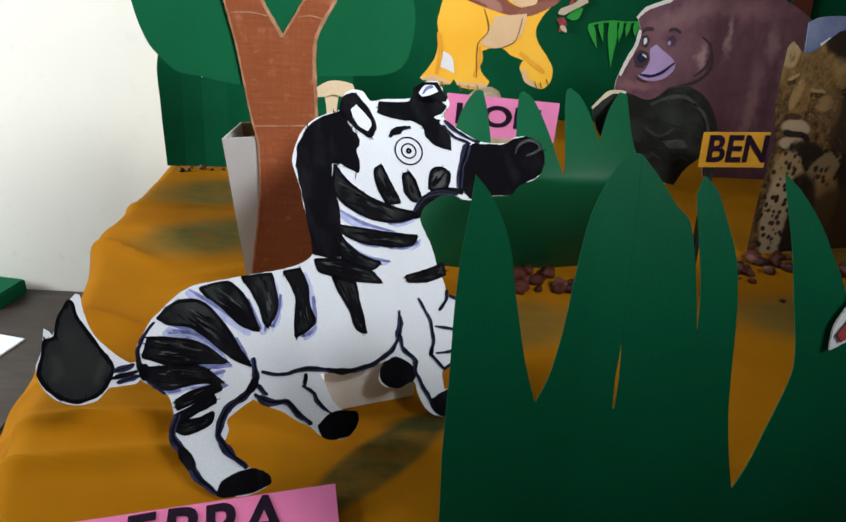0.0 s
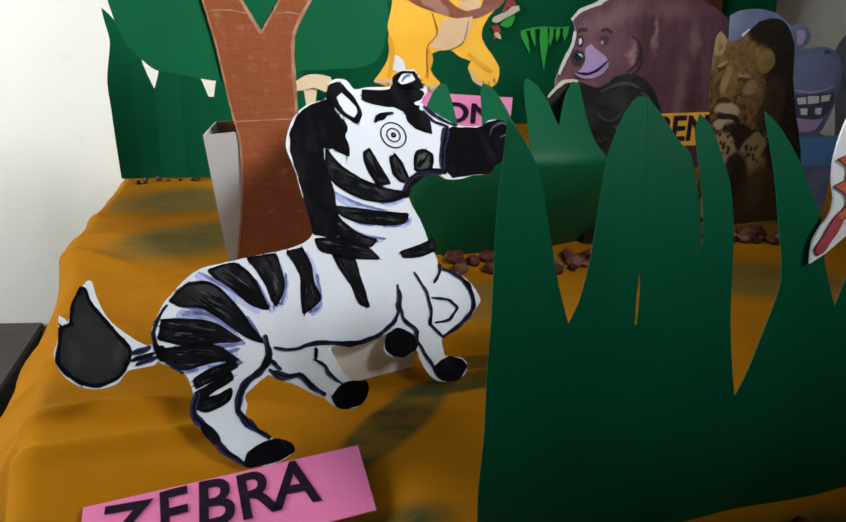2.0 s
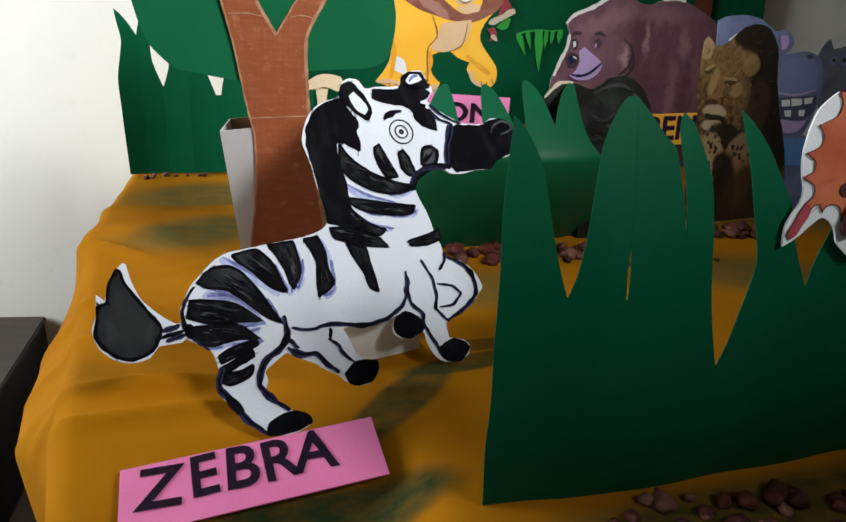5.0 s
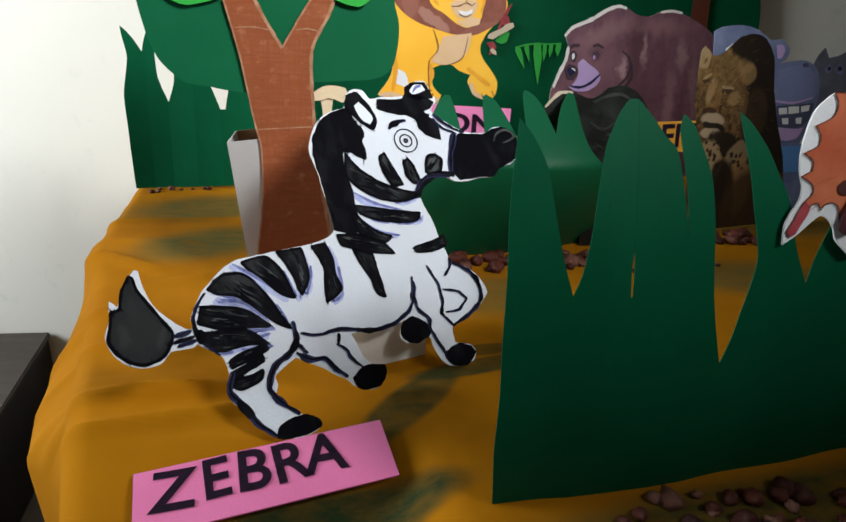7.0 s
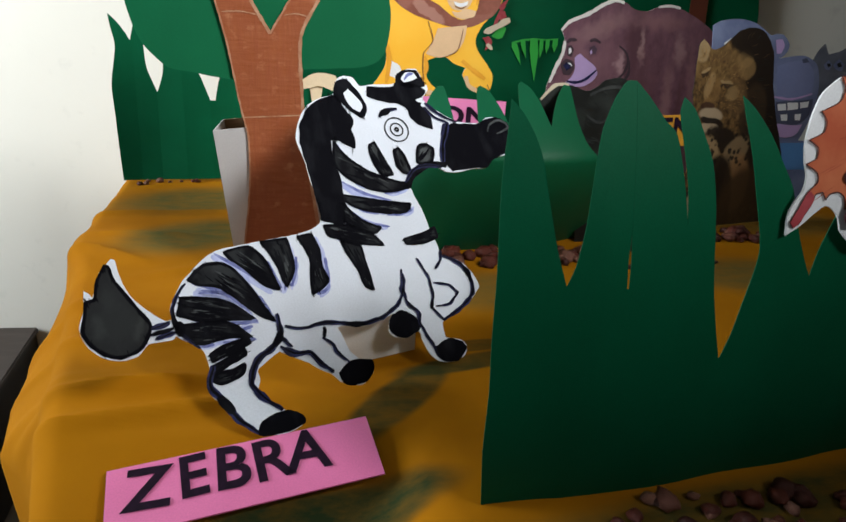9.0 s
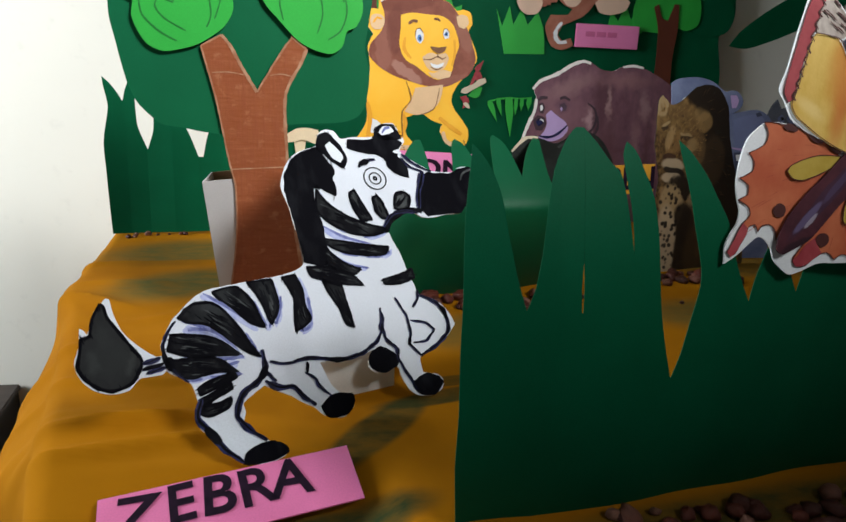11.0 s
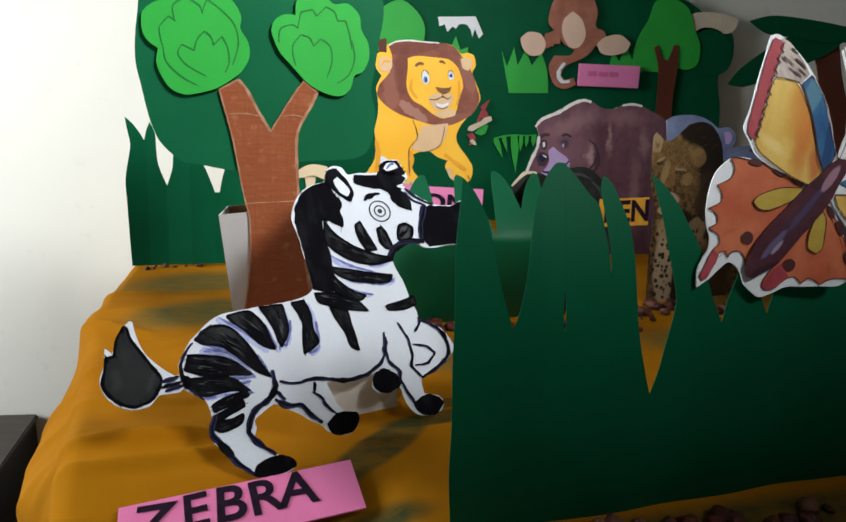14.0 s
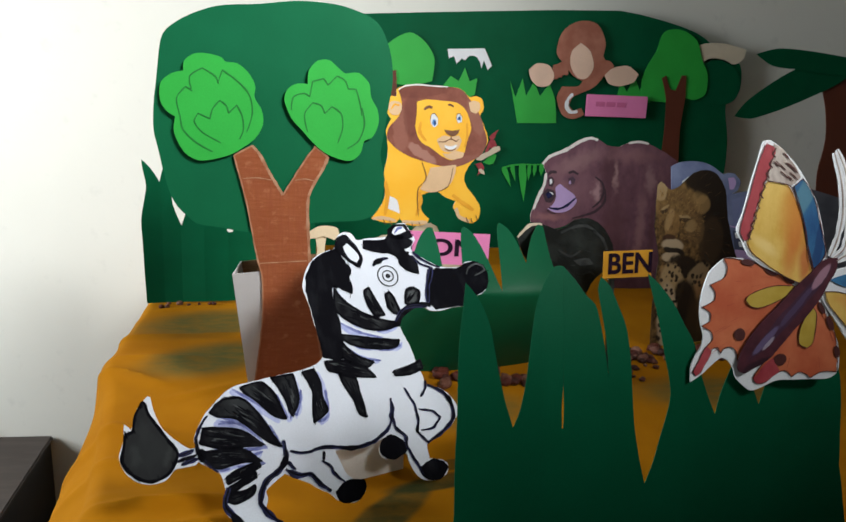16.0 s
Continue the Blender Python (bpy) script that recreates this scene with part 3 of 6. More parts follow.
def sag(x, y):
    """The height of the cloth on the table."""
    k = min(1, max(0, (0.0 - x) / 0.06))
    h = -0.42 * max(0, 0.305 - y) * k ** 1.35 * (3 - 2 * k)
    h = max(h, -0.03)
    h += 0.0030 * noise.noise(Vector((x * 3 + y * 2, y * 9 - x * 3, 1.3))) + 0.0010 * noise.noise(Vector((x * 15, y * 15, 4.3)))
    if x < -0.05:
        h += 0.0045 * math.exp(-((y - 0.775 - 0.04 * (x + 0.25)) / 0.0045) ** 2) * min(1, (-0.05 - x) / 0.1)
        for x0, y0, x1, y1, k in WRINKLES:
            d = Vector((x1 - x0, y1 - y0))
            t = ((x - x0) * d.x + (y - y0) * d.y) / d.length_squared
            off = abs((x - x0) * d.y - (y - y0) * d.x) / d.length
            h += 1.5 * k * math.exp(-(off / 0.0075) ** 2) * math.exp(-((t - 0.5) / 0.42) ** 4)
        h += 0.003 * math.exp(-((y - 0.375 - 0.1 * (x + 0.2)) / 0.012) ** 2) * min(1, max(0, (-0.12 - x) / 0.05))
    return h


def table():
    thing = empty("display_table", pose(0, 0, -0.75))
    bm = bmesh.new()
    block(bm, -0.205, 0.18, 0.69, 1.0, 1.40, 0.715, 0.004)
    part("tabletop", bm, TABLE_WOOD, thing)
    for x, y in ((-0.15, 0.23), (0.92, 0.23), (-0.16, 1.33), (0.92, 1.33)):
        bm = bmesh.new()
        block(bm, x - 0.03, y - 0.03, 0.0, x + 0.03, y + 0.03, 0.69, 0.004)
        part("leg", bm, TABLE_WOOD, thing)
    tagged(thing, "plain wooden table under an ochre cloth", "table")
    # the cloth: a flat top that rolls over the left edge and hangs in folds
    bm = bmesh.new()
    rows, cols, hang = 330, 96, 22
    front = 0.165
    lines = [(front - 0.012 - 0.012 * math.sin(k * 1.3), 0.012 + 0.03 * k) for k in range(9, 0, -1)] + [(front - 0.009, 0.004)]
    lines += [(front + (1.42 - front) * j / rows, 0.0) for j in range(rows + 1)]
    grid = []
    for y, drop in lines:
        e = edge_x(y) + 0.003 * noise.noise(Vector((0, y * 16, 2.0)))
        line = []
        for i in range(cols + 1):
            x = 1.02 + (e + 0.02 - 1.02) * i / cols
            line.append(bm.verts.new((x, y + 0.08 * drop * math.sin(x * 23), sag(x, y) - drop)))
        top = sag(e + 0.02, y) - drop
        out = min(e, edge_x(y, FLARE))
        for i in range(1, hang + 1):
            t = i / hang
            if t < 0.3:
                a = t / 0.3 * math.pi / 2
                px, pz = e + 0.02 - 0.02 * math.sin(a), top - 0.02 * (1 - math.cos(a))
            elif t < 0.6:
                d = (t - 0.3) / 0.3
                px, pz = e + (out - e) * d * (1.7 - 0.7 * d), top - 0.02 - 0.055 * d
            else:
                px, pz = out, top - 0.075 - (0.245 - drop) * (t - 0.6) / 0.4
            d = max(0, t - 0.55)
            fold = 0.030 * d * math.sin(y * 26 + 1.5 * math.sin(y * 9)) + 0.012 * d * noise.noise(Vector((y * 14, pz * 6, 0)))
            line.append(bm.verts.new((px + 0.05 * d + fold, y, pz)))
        grid.append(line)
    for a, b in zip(grid, grid[1:]):
        for i in range(len(a) - 1):
            bm.faces.new((a[i], a[i + 1], b[i + 1], b[i]))
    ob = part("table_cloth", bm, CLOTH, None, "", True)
    for p in ob.data.polygons:
        p.flip()
    ob.data.update()
    md = ob.modifiers.new("thickness", "SOLIDIFY")
    md.thickness, md.offset = 0.0015, -1
    tagged(ob, "ochre cotton cloth with rubbed green paint and painted-in front shade, draped over the table", "tablecloth")


table()


def side_chest():
    thing = empty("low_chest", pose(-0.70, 1.0, -0.75))
    bm = bmesh.new()
    vs = [(-0.345, 0.44), (-0.03, 0.44), (0.04, -0.30), (-0.345, -0.30)]
    lo = [bm.verts.new((x, y, 0.01)) for x, y in vs]
    hi = [bm.verts.new((x, y, 0.255)) for x, y in vs]
    bm.faces.new(lo)
    bm.faces.new(hi[::-1])
    for i in range(4):
        bm.faces.new((lo[i], hi[i], hi[(i + 1) % 4], lo[(i + 1) % 4]))
    bmesh.ops.recalc_face_normals(bm, faces=bm.faces)
    # body coloured darker than the lid to stand for its shaded sides
    part("body", bm, SHADED_WOOD, thing)
    bm = bmesh.new()
    vs = [(-0.346, 0.445), (-0.025, 0.445), (0.046, -0.306), (-0.346, -0.306)]
    lo = [bm.verts.new((x, y, 0.256)) for x, y in vs]
    hi = [bm.verts.new((x, y, 0.269)) for x, y in vs]
    bm.faces.new(lo)
    bm.faces.new(hi[::-1])
    for i in range(4):
        bm.faces.new((lo[i], hi[i], hi[(i + 1) % 4], lo[(i + 1) % 4]))
    bmesh.ops.recalc_face_normals(bm, faces=bm.faces)
    bmesh.ops.bevel(bm, geom=list(bm.edges), offset=0.003, segments=2, affect="EDGES")
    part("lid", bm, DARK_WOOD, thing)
    tagged(thing, "dark brown low wooden chest against the wall", "chest")
    bm = bmesh.new()
    block(bm, -0.08, -0.148, 0, 0.08, 0.148, 0.004, 0.001)
    ob = part("paper_pad", bm, WHITE_PAPER)
    ob.matrix_world = pose(-0.897, 1.088, -0.481, 0, 0, -12)
    tagged(ob, "white sheet of paper lying on the dark chest", "paper")
    bm = bmesh.new()
    block(bm, -0.05, -0.05, 0, 0.05, 0.045, 0.035, 0.004)
    ob = part("green_box", bm, GREEN_BACK)
    ob.matrix_world = pose(-0.95, 1.39, -0.481, 0, 0, -8)
    tagged(ob, "small dark green box on the chest", "box")


side_chest()


def pendant():
    thing = empty("pendant_lamp", look(LAMP, LAMP_AIM))
    bm = bmesh.new()
    hook = thing.matrix_world.inverted() @ Vector((LAMP[0], LAMP[1], 1.9))
    top = Vector((0, 0, 0.145))
    bmesh.ops.create_cone(bm, segments=12, radius1=0.004, radius2=0.004, depth=(hook - top).length, cap_ends=True, matrix=Matrix.Translation((hook + top) / 2) @ (hook - top).to_track_quat("Z", "Y").to_matrix().to_4x4())
    part("cord", bm, DARK_WOOD, thing)
    bm = bmesh.new()
    bmesh.ops.create_cone(bm, segments=32, radius1=0.28, radius2=0.05, depth=0.14, cap_ends=False, matrix=Matrix.Translation((0, 0, 0.075)))
    shade = part("shade", bm, CEILING_PAINT, thing, "white lamp shade", True)
    md = shade.modifiers.new("thickness", "SOLIDIFY")
    md.thickness = 0.002
    tagged(thing, "white pendant lamp hanging over the table", "lamp")


pendant()


def side_window():
    thing = empty("window_1", pose(-2.26, 0.60, 0.62))
    for name, c in (("window_frame", (-0.02, -0.50, -0.55, 0.02, -0.46, 0.55)), ("window_frame", (-0.02, 0.46, -0.55, 0.02, 0.50, 0.55)), ("window_frame", (-0.02, -0.46, 0.51, 0.02, 0.46, 0.55)), ("window_sill", (-0.04, -0.46, -0.55, 0.05, 0.46, -0.51))):
        bm = bmesh.new()
        block(bm, *c, 0.003)
        part(name, bm, CEILING_PAINT, thing)
    tagged(thing, "white framed window in the side wall", "window", kind="structure")


side_window()

# ---- drawn outlines, in millimetres on each sheet: across and up ----
ZEBRA_EDGE = {
    'tail': [(-137, 73),(-143, 73),(-151, 80),(-159, 90),(-163, 99),(-165, 109),(-166, 117),(-168, 118),(-171, 115),(-176, 110),(-180, 99),(-182, 95),(-184, 98),(-186, 100),(-187, 95),(-187, 90),(-190, 83),(-192, 76),(-190, 68),(-186, 61),(-180, 56),(-172, 53),(-162, 54),(-155, 60),(-149, 60),(-141, 60),(-138, 62)],
    'haunch': [(-135, 59),(-129, 55),(-124, 50),(-122, 42),(-122, 34),(-125, 26),(-124, 19),(-118, 11),(-116, 3),(-111, -4),(-105, -10),(-102, -12),(-88, -15),(-77, -13),(-73, -11),(-78, -4),(-84, 0),(-88, 4),(-93, 10),(-96, 15),(-92, 23),(-92, 29),(-88, 32),(-81, 36),(-75, 39)],
    'belly': [(-68, 34),(-57, 27),(-49, 20),(-42, 15),(-37, 9),(-29, 5),(-21, 4),(-13, 9),(-10, 15),(-14, 20),(-20, 22),(-25, 28),(-27, 34),(-29, 41),(-31, 47),(-27, 47),(-9, 46),(5, 46),(15, 49),(11, 45),(8, 37),(12, 31),(21, 30),(31, 33)],
    'foreleg': [(33, 30),(33, 25),(36, 15),(40, 9),(47, 5),(57, 4),(66, 7),(69, 14),(65, 19),(53, 23),(53, 30),(54, 35),(60, 37),(72, 41),(83, 47),(92, 54),(95, 57),(93, 66),(88, 75),(80, 82),(73, 85),(67, 88)],
    'throat': [(67, 96),(65, 103),(64, 110),(63, 120),(61, 129),(58, 139),(57, 145),(53, 148),(57, 154),(64, 160),(73, 163),(82, 164),(89, 160),(95, 156),(106, 155),(121, 157),(135, 157),(144, 164),(157, 167),(164, 171),(170, 179),(172, 189),(169, 197),(160, 203),(149, 203),(142, 199),(129, 199)],
    'head': [(118, 201),(106, 208),(97, 215),(92, 220),(91, 224),(98, 231),(98, 236),(94, 235),(95, 244),(92, 251),(84, 251),(74, 247),(68, 238),(53, 237),(46, 237),(40, 236),(35, 236),(31, 243),(23, 245),(17, 242),(13, 235),(10, 229),(-1, 226),(-10, 222),(-18, 215),(-24, 205),(-28, 194),(-27, 184),(-25, 173),(-25, 162)],
    'back': [(-24, 153),(-23, 142),(-23, 133),(-24, 127),(-29, 123),(-34, 121),(-45, 119),(-60, 118),(-77, 117),(-89, 116),(-101, 115),(-111, 111),(-120, 104),(-128, 97),(-134, 89),(-138, 82),(-139, 77)],
}
ZEBRA_BLACK = {
    'tail': [(-172, 114),(-178, 104),(-181, 94),(-186, 93),(-188, 83),(-190, 74),(-187, 66),(-181, 59),(-172, 55),(-161, 58),(-155, 64),(-152, 72),(-156, 80),(-161, 88),(-165, 97),(-169, 105),(-170, 112)],
    'mane': [(1, 225),(-12, 218),(-21, 206),(-25, 194),(-25, 182),(-24, 166),(-24, 153),(-23, 140),(-23, 127),(-11, 123),(-6, 124),(-3, 137),(-2, 151),(-2, 162),(-4, 174),(-3, 183),(-1, 190),(3, 194),(8, 188),(17, 182),(19, 191),(17, 198),(21, 206),(17, 214),(14, 222),(11, 227)],
    'crest': [(42, 234),(65, 234),(69, 238),(76, 239),(89, 234),(95, 230),(89, 224),(84, 219),(88, 213),(92, 206),(92, 196),(82, 199),(75, 206),(73, 214),(66, 220),(57, 221),(46, 224),(40, 227)],
    'muzzle': [(111, 198),(128, 197),(138, 197),(149, 201),(160, 202),(169, 196),(171, 187),(166, 174),(155, 168),(145, 165),(136, 158),(121, 158),(100, 157),(96, 165),(97.5, 175),(103, 187)],
    'necka': [(1, 189),(8, 177),(23, 163),(40, 154),(54, 150),(51, 146),(37, 144),(19, 149),(3, 161),(-3, 171)],
    'neckb': [(-3, 145),(12, 141),(35, 135),(52, 132),(48, 127),(32, 127),(14, 131),(1, 137)],
    'neckc': [(-23, 123),(-5, 121),(12, 113),(20, 102),(7, 105),(-10, 110),(-21, 115)],
    'shoulder': [(-13, 110),(2, 104),(3, 88),(4, 70),(-2, 73),(-5, 87),(-10, 99)],
    'chest': [(39, 104),(56, 106),(68, 110),(69, 102),(54, 99),(40, 100)],
    'stripea': [(-45, 117),(-34, 118),(-31, 106),(-32, 93),(-30, 82),(-35, 77),(-43, 74),(-42, 82),(-39, 99),(-41, 108)],
    'stripeb': [(-72, 116),(-54, 116),(-52, 105),(-53, 93),(-60, 82),(-62, 87),(-63, 96),(-67, 107)],
    'stripec': [(-98, 113),(-81, 114),(-73, 104),(-69, 93),(-66, 81),(-76, 86),(-85, 98),(-95, 107)],
    'striped': [(-113, 106),(-99, 104),(-87, 88),(-79, 71),(-74, 60),(-84, 67),(-95, 79),(-106, 89),(-118, 93),(-125, 97)],
    'stripee': [(-131, 86),(-115, 83),(-101, 77),(-88, 64),(-103, 66),(-121, 69),(-135, 75)],
    'stripef': [(-134, 68),(-118, 67),(-104, 64),(-92, 52),(-106, 55),(-121, 54),(-130, 56)],
    'hoofa': [(-104, -11),(-100, -5),(-92, -2),(-80, -2),(-74, -7),(-74, -11),(-83, -13),(-95, -13)],
    'hoofb': [(-37, 15),(-32, 19),(-23, 21),(-12, 19),(-11, 14),(-17, 7),(-26, 5),(-34, 7)],
    'hoofc': [(13, 46),(22, 49),(30, 44),(34, 37),(31, 33),(21, 30),(13, 32),(9, 38)],
    'hoofd': [(41, 17),(55, 21),(65, 17),(68, 12),(62, 6),(50, 5),(43, 10)],
    'cheeka': [(30, 184),(35, 186),(38, 177),(41, 166),(44, 158),(35, 158),(31, 167),(29, 176)],
    'cheekb': [(50, 178),(55, 180),(58, 173),(60, 162),(61, 157),(54, 158),(50, 166)],
    'cheekc': [(70, 172),(74, 180),(82, 181),(87, 177),(83, 167),(74, 164),(69, 166)],
    'ear': [(12, 232),(17, 240),(24, 242),(27, 238),(33, 227),(36, 216),(31, 208),(23, 213),(17, 221),(12, 226)],
    'tuft': [(69, 237),(72, 245),(81, 249),(91, 249),(94, 241),(95, 235),(81, 234)],
}
ZEBRA_WHITE = {
    'ear': [(19, 229),(24, 233),(30, 225),(33, 218),(29, 212),(22, 218)],
    'tuft': [(74, 241),(80, 247),(88, 247),(90, 242),(83, 239),(76, 238)],
    'curl': [(83, 222),(91, 224),(88, 219),(84, 220)],
}
ZEBRA_LINES = {
    'haunch': [(-72, 65),(-72, 52),(-78, 43),(-89, 38),(-94, 32),(-98, 21),(-94, 11),(-85, 0)],
    'shin': [(-120, 39),(-124, 26),(-119, 15),(-113, 0),(-104, -10)],
    'belly': [(-68, 55),(-55, 51),(-43, 52),(-30, 50),(-14, 46),(5, 48),(19, 54),(27, 66),(30, 81)],
    'thigh': [(-74, 42),(-66, 35),(-54, 33),(-48, 23),(-41, 17)],
    'thighb': [(-72, 47),(-66, 40)],
    'kneeb': [(-44, 42),(-38, 37),(-34, 28),(-28, 21)],
    'kneec': [(-41, 49),(-42, 41)],
    'foreleg': [(27, 66),(28, 55),(35, 46),(34, 38),(37, 29),(40, 20),(43, 11)],
    'arm': [(45, 88),(51, 71),(51, 57),(48, 48),(55, 36)],
    'wrist': [(54, 66),(68, 62),(73, 56),(64, 48),(51, 48)],
    'elbow': [(54, 36),(66, 40),(82, 48),(88, 57),(87, 71),(79, 80),(69, 87)],
    'chest': [(68, 91),(66, 84),(59, 77)],
    'brow': [(45, 207),(52, 213),(63, 214)],
    'jaw': [(53, 150),(57, 155),(65, 161),(76, 163),(90, 160)],
    'nose': [(107, 199),(98, 182),(93, 165)],
    'face': [(91, 219),(103, 207),(117, 200)],
    'tiea': [(-152, 69),(-140, 72)],
    'tieb': [(-153, 65),(-139, 67)],
    'tiec': [(-151, 62),(-138, 64)],
    'knot': [(-136, 71),(-136, 61)],
    'rump': [(-127, 95),(-135, 85),(-138, 77),(-134, 61),(-125, 51)],
    'mouthline': [(89, 215),(97, 205),(109, 199)],
}
ZEBRA_LILAC = {
    'a': [(-4, 134),(9, 122),(28, 115)],
    'b': [(-4, 155),(13, 143),(35, 136)],
    'c': [(-74, 95),(-67, 81)],
    'd': [(-54, 114),(-58, 93),(-64, 78)],
    'e': [(-121, 89),(-104, 81),(-90, 65)],
    'f': [(-107, 111),(-92, 99),(-71, 79)],
    'g': [(-32, 110),(-30, 95),(-31, 85)],
    'h': [(-123, 87),(-107, 84),(-93, 76)],
    'i': [(-101, 57),(-91, 58)],
    'k': [(-18, 115),(2, 104)],
}
ZEBRA_EYE = {
    'c': [(58, 196),(69, 195),(64, 195),(60, 195)],
}
FRONT_GRASS = {
    'a': [(-6, 43),(-7, 79),(-8, 111),(-7, 142),(-6, 171),(-4, 191),(-1, 208),(1, 220),(6, 214),(11, 204),(14, 194),(16, 179),(18, 167),(21, 152),(26, 135),(30, 145),(34, 163),(38, 187),(43, 208),(51, 222),(58, 229),(63, 229),(59, 193),(57, 150),(55, 146),(56, 132),(58, 132),(58, 146),(59, 193),(64, 229)],
    'b': [(70, 221),(77, 211),(82, 206),(84, 198),(86, 183),(88, 162),(88, 180),(86, 201),(85, 215),(88, 222),(93, 217),(98, 204),(102, 192),(104, 173),(105, 147),(107, 128),(112, 107),(118, 89),(123, 103),(127, 119),(132, 136),(134, 146),(133, 156),(129, 175),(126, 194),(122, 214),(121, 223)],
    'c': [(128, 217),(138, 204),(145, 191),(152, 178),(157, 158),(162, 144),(168, 131),(171, 144),(177, 158),(185, 173),(192, 156),(201, 135),(206, 149),(214, 169),(223, 186),(236, 172),(245, 182),(259, 174),(268, 149),(276, 84),(315, -9)],
}
BUTTERFLY = {
    'low': [(-16, 38),(-22, 34),(-27, 29),(-30, 22),(-32, 14),(-33, 5),(-32, -4),(-30, -11),(-31, -18),(-35, -24),(-38, -31),(-38, -41),(-30, -36),(-23, -30),(-17, -26),(-12, -28),(-8, -33),(-6, -39),(-1, -44),(5, -48),(13, -46),(24, -42),(36, -42),(48, -42),(62, -42),(69, -38),(70, -28),(68, -17),(62, -4),(54, 12),(37, 23),(21, 31),(5, 36),(-6, 38)],
    'orangelow': [(-18, 38),(-15, 32),(-17, 26),(-27, 21),(-23, 16),(-24, 11),(-32, 7),(-26, 3),(-26, -2),(-32, -5),(-25, -9),(-24, -14),(-28, -18),(-31, -23),(-34, -29),(-37, -34),(-35, -37),(-32, -35),(-29, -30),(-26, -25),(-24, -20),(-20, -19),(-18, -23),(-16, -20),(-11, -19),(-7, -22),(-6, -28),(2, -18),(11, -5),(22, 8),(35, 18),(27, 25),(17, 30),(5, 35),(-5, 37),(-13, 38)],
    'orangeright': [(50, 12),(46, 2),(34, -9),(23, -20),(14, -29),(8, -36),(6, -40),(8, -43),(14, -43),(20, -39),(25, -36),(30, -36),(34, -40),(39, -37),(44, -38),(48, -41),(54, -38),(60, -37),(68, -38),(68, -27),(67, -18),(63, -7),(57, 2)],
    'ovala': [(-2, 11),(0, 14),(6, 17),(18, 20),(33, 20),(28, 14),(18, 9),(8, 6),(2, 7)],
    'ovalb': [(46, 7),(50, 2),(50, -8),(48, -18),(44, -21),(38, -18),(38, -10),(41, -2)],
    'body': [(-7, -33),(-6, -25),(-1, -15),(9, -3),(22, 9),(33, 20),(43, 28),(49, 34),(56, 38),(63, 38),(62, 30),(57, 22),(52, 13),(44, 3),(34, -7),(23, -19),(14, -28),(4, -33),(-3, -36)],
    'up': [(7, 112),(12, 113),(20, 108),(31, 98),(40, 86),(47, 74),(52, 58),(55, 44),(57, 36),(41, 19),(33, 23),(21, 28),(9, 33),(-1, 40),(-6, 49),(-10, 56),(-6, 67),(-1, 86),(3, 99)],
    'red': [(8, 111),(13, 109),(15, 106),(12, 98),(8, 86),(4, 74),(0, 60),(-2, 51),(-5, 49),(-8, 55),(-7, 61),(-2, 79),(3, 98)],
    'tipb': [(15, 106),(13, 111),(20, 108),(30, 96),(34, 90),(28, 85),(19, 86),(10, 88),(12, 98)],
    'yellow': [(10, 87),(19, 86),(26, 84),(34, 70),(39, 55),(42, 37),(45, 30),(38, 21),(25, 26),(11, 34),(0, 42),(-3, 48),(0, 56),(4, 70),(7, 82)],
    'blue': [(29, 84),(35, 89),(40, 84),(46, 72),(50, 58),(54, 41),(46, 30),(40, 48),(36, 65)],
    'right': [(56, 26),(63, 30),(72, 32),(85, 34),(102, 30),(107, 15),(100, -3),(88, -21),(78, -20),(67, -6),(54, 12)],
    'yellowright': [(55, 16),(64, 16),(74, 14),(86, 16),(97, 8),(88, -12),(80, -14),(69, -4),(58, 8)],
    'blueright': [(58, 24),(69, 27),(86, 30),(96, 26),(86, 20),(70, 19)],
    'antenna': [(57, 39),(62, 51),(65, 67),(63, 88),(57, 106)],
    'antennab': [(59, 38),(67, 44),(70, 58),(70, 76),(66, 94),(59, 108)],
    'antennac': [(62, 36),(67, 39),(77, 42)],
    'tailred': [(-28, -18),(-31, -23),(-34, -29),(-37, -34),(-35, -37),(-32, -35),(-29, -30),(-26, -25),(-25, -21)],
    'tailredb': [(20, -27),(14, -31),(9, -37),(6, -40),(8, -43),(14, -43),(20, -39),(25, -36)],
}
ROLLED_GRASS = {
    'foot': [(132, 0), (-150, 0), (-152, 50), (-146, 96), (-118, 118)],
    'a': [(-103, 140), (-95, 157), (-86, 169.5), (-78, 176.3), (-72, 176.5), (-69, 166), (-66.5, 151), (-64, 131), (-60, 112), (-53, 105)],
    'b': [(-46, 113), (-43, 136), (-40, 166), (-37.5, 177), (-34, 179.7), (-26.5, 175.5), (-19.5, 163.6), (-13, 148), (-7, 131), (-2, 118.5)],
    'c': [(-0.7, 140), (2, 170), (5, 182.5), (8.7, 185), (16.5, 179.5), (22.6, 168.5), (26.4, 156.5), (29.6, 145.3)],
    'd': [(35.5, 158), (44, 171.5), (55, 182), (60.5, 185), (63, 180), (62, 166), (62, 148), (67, 131), (80, 117), (94, 107), (128, 82), (131, 50)],
}
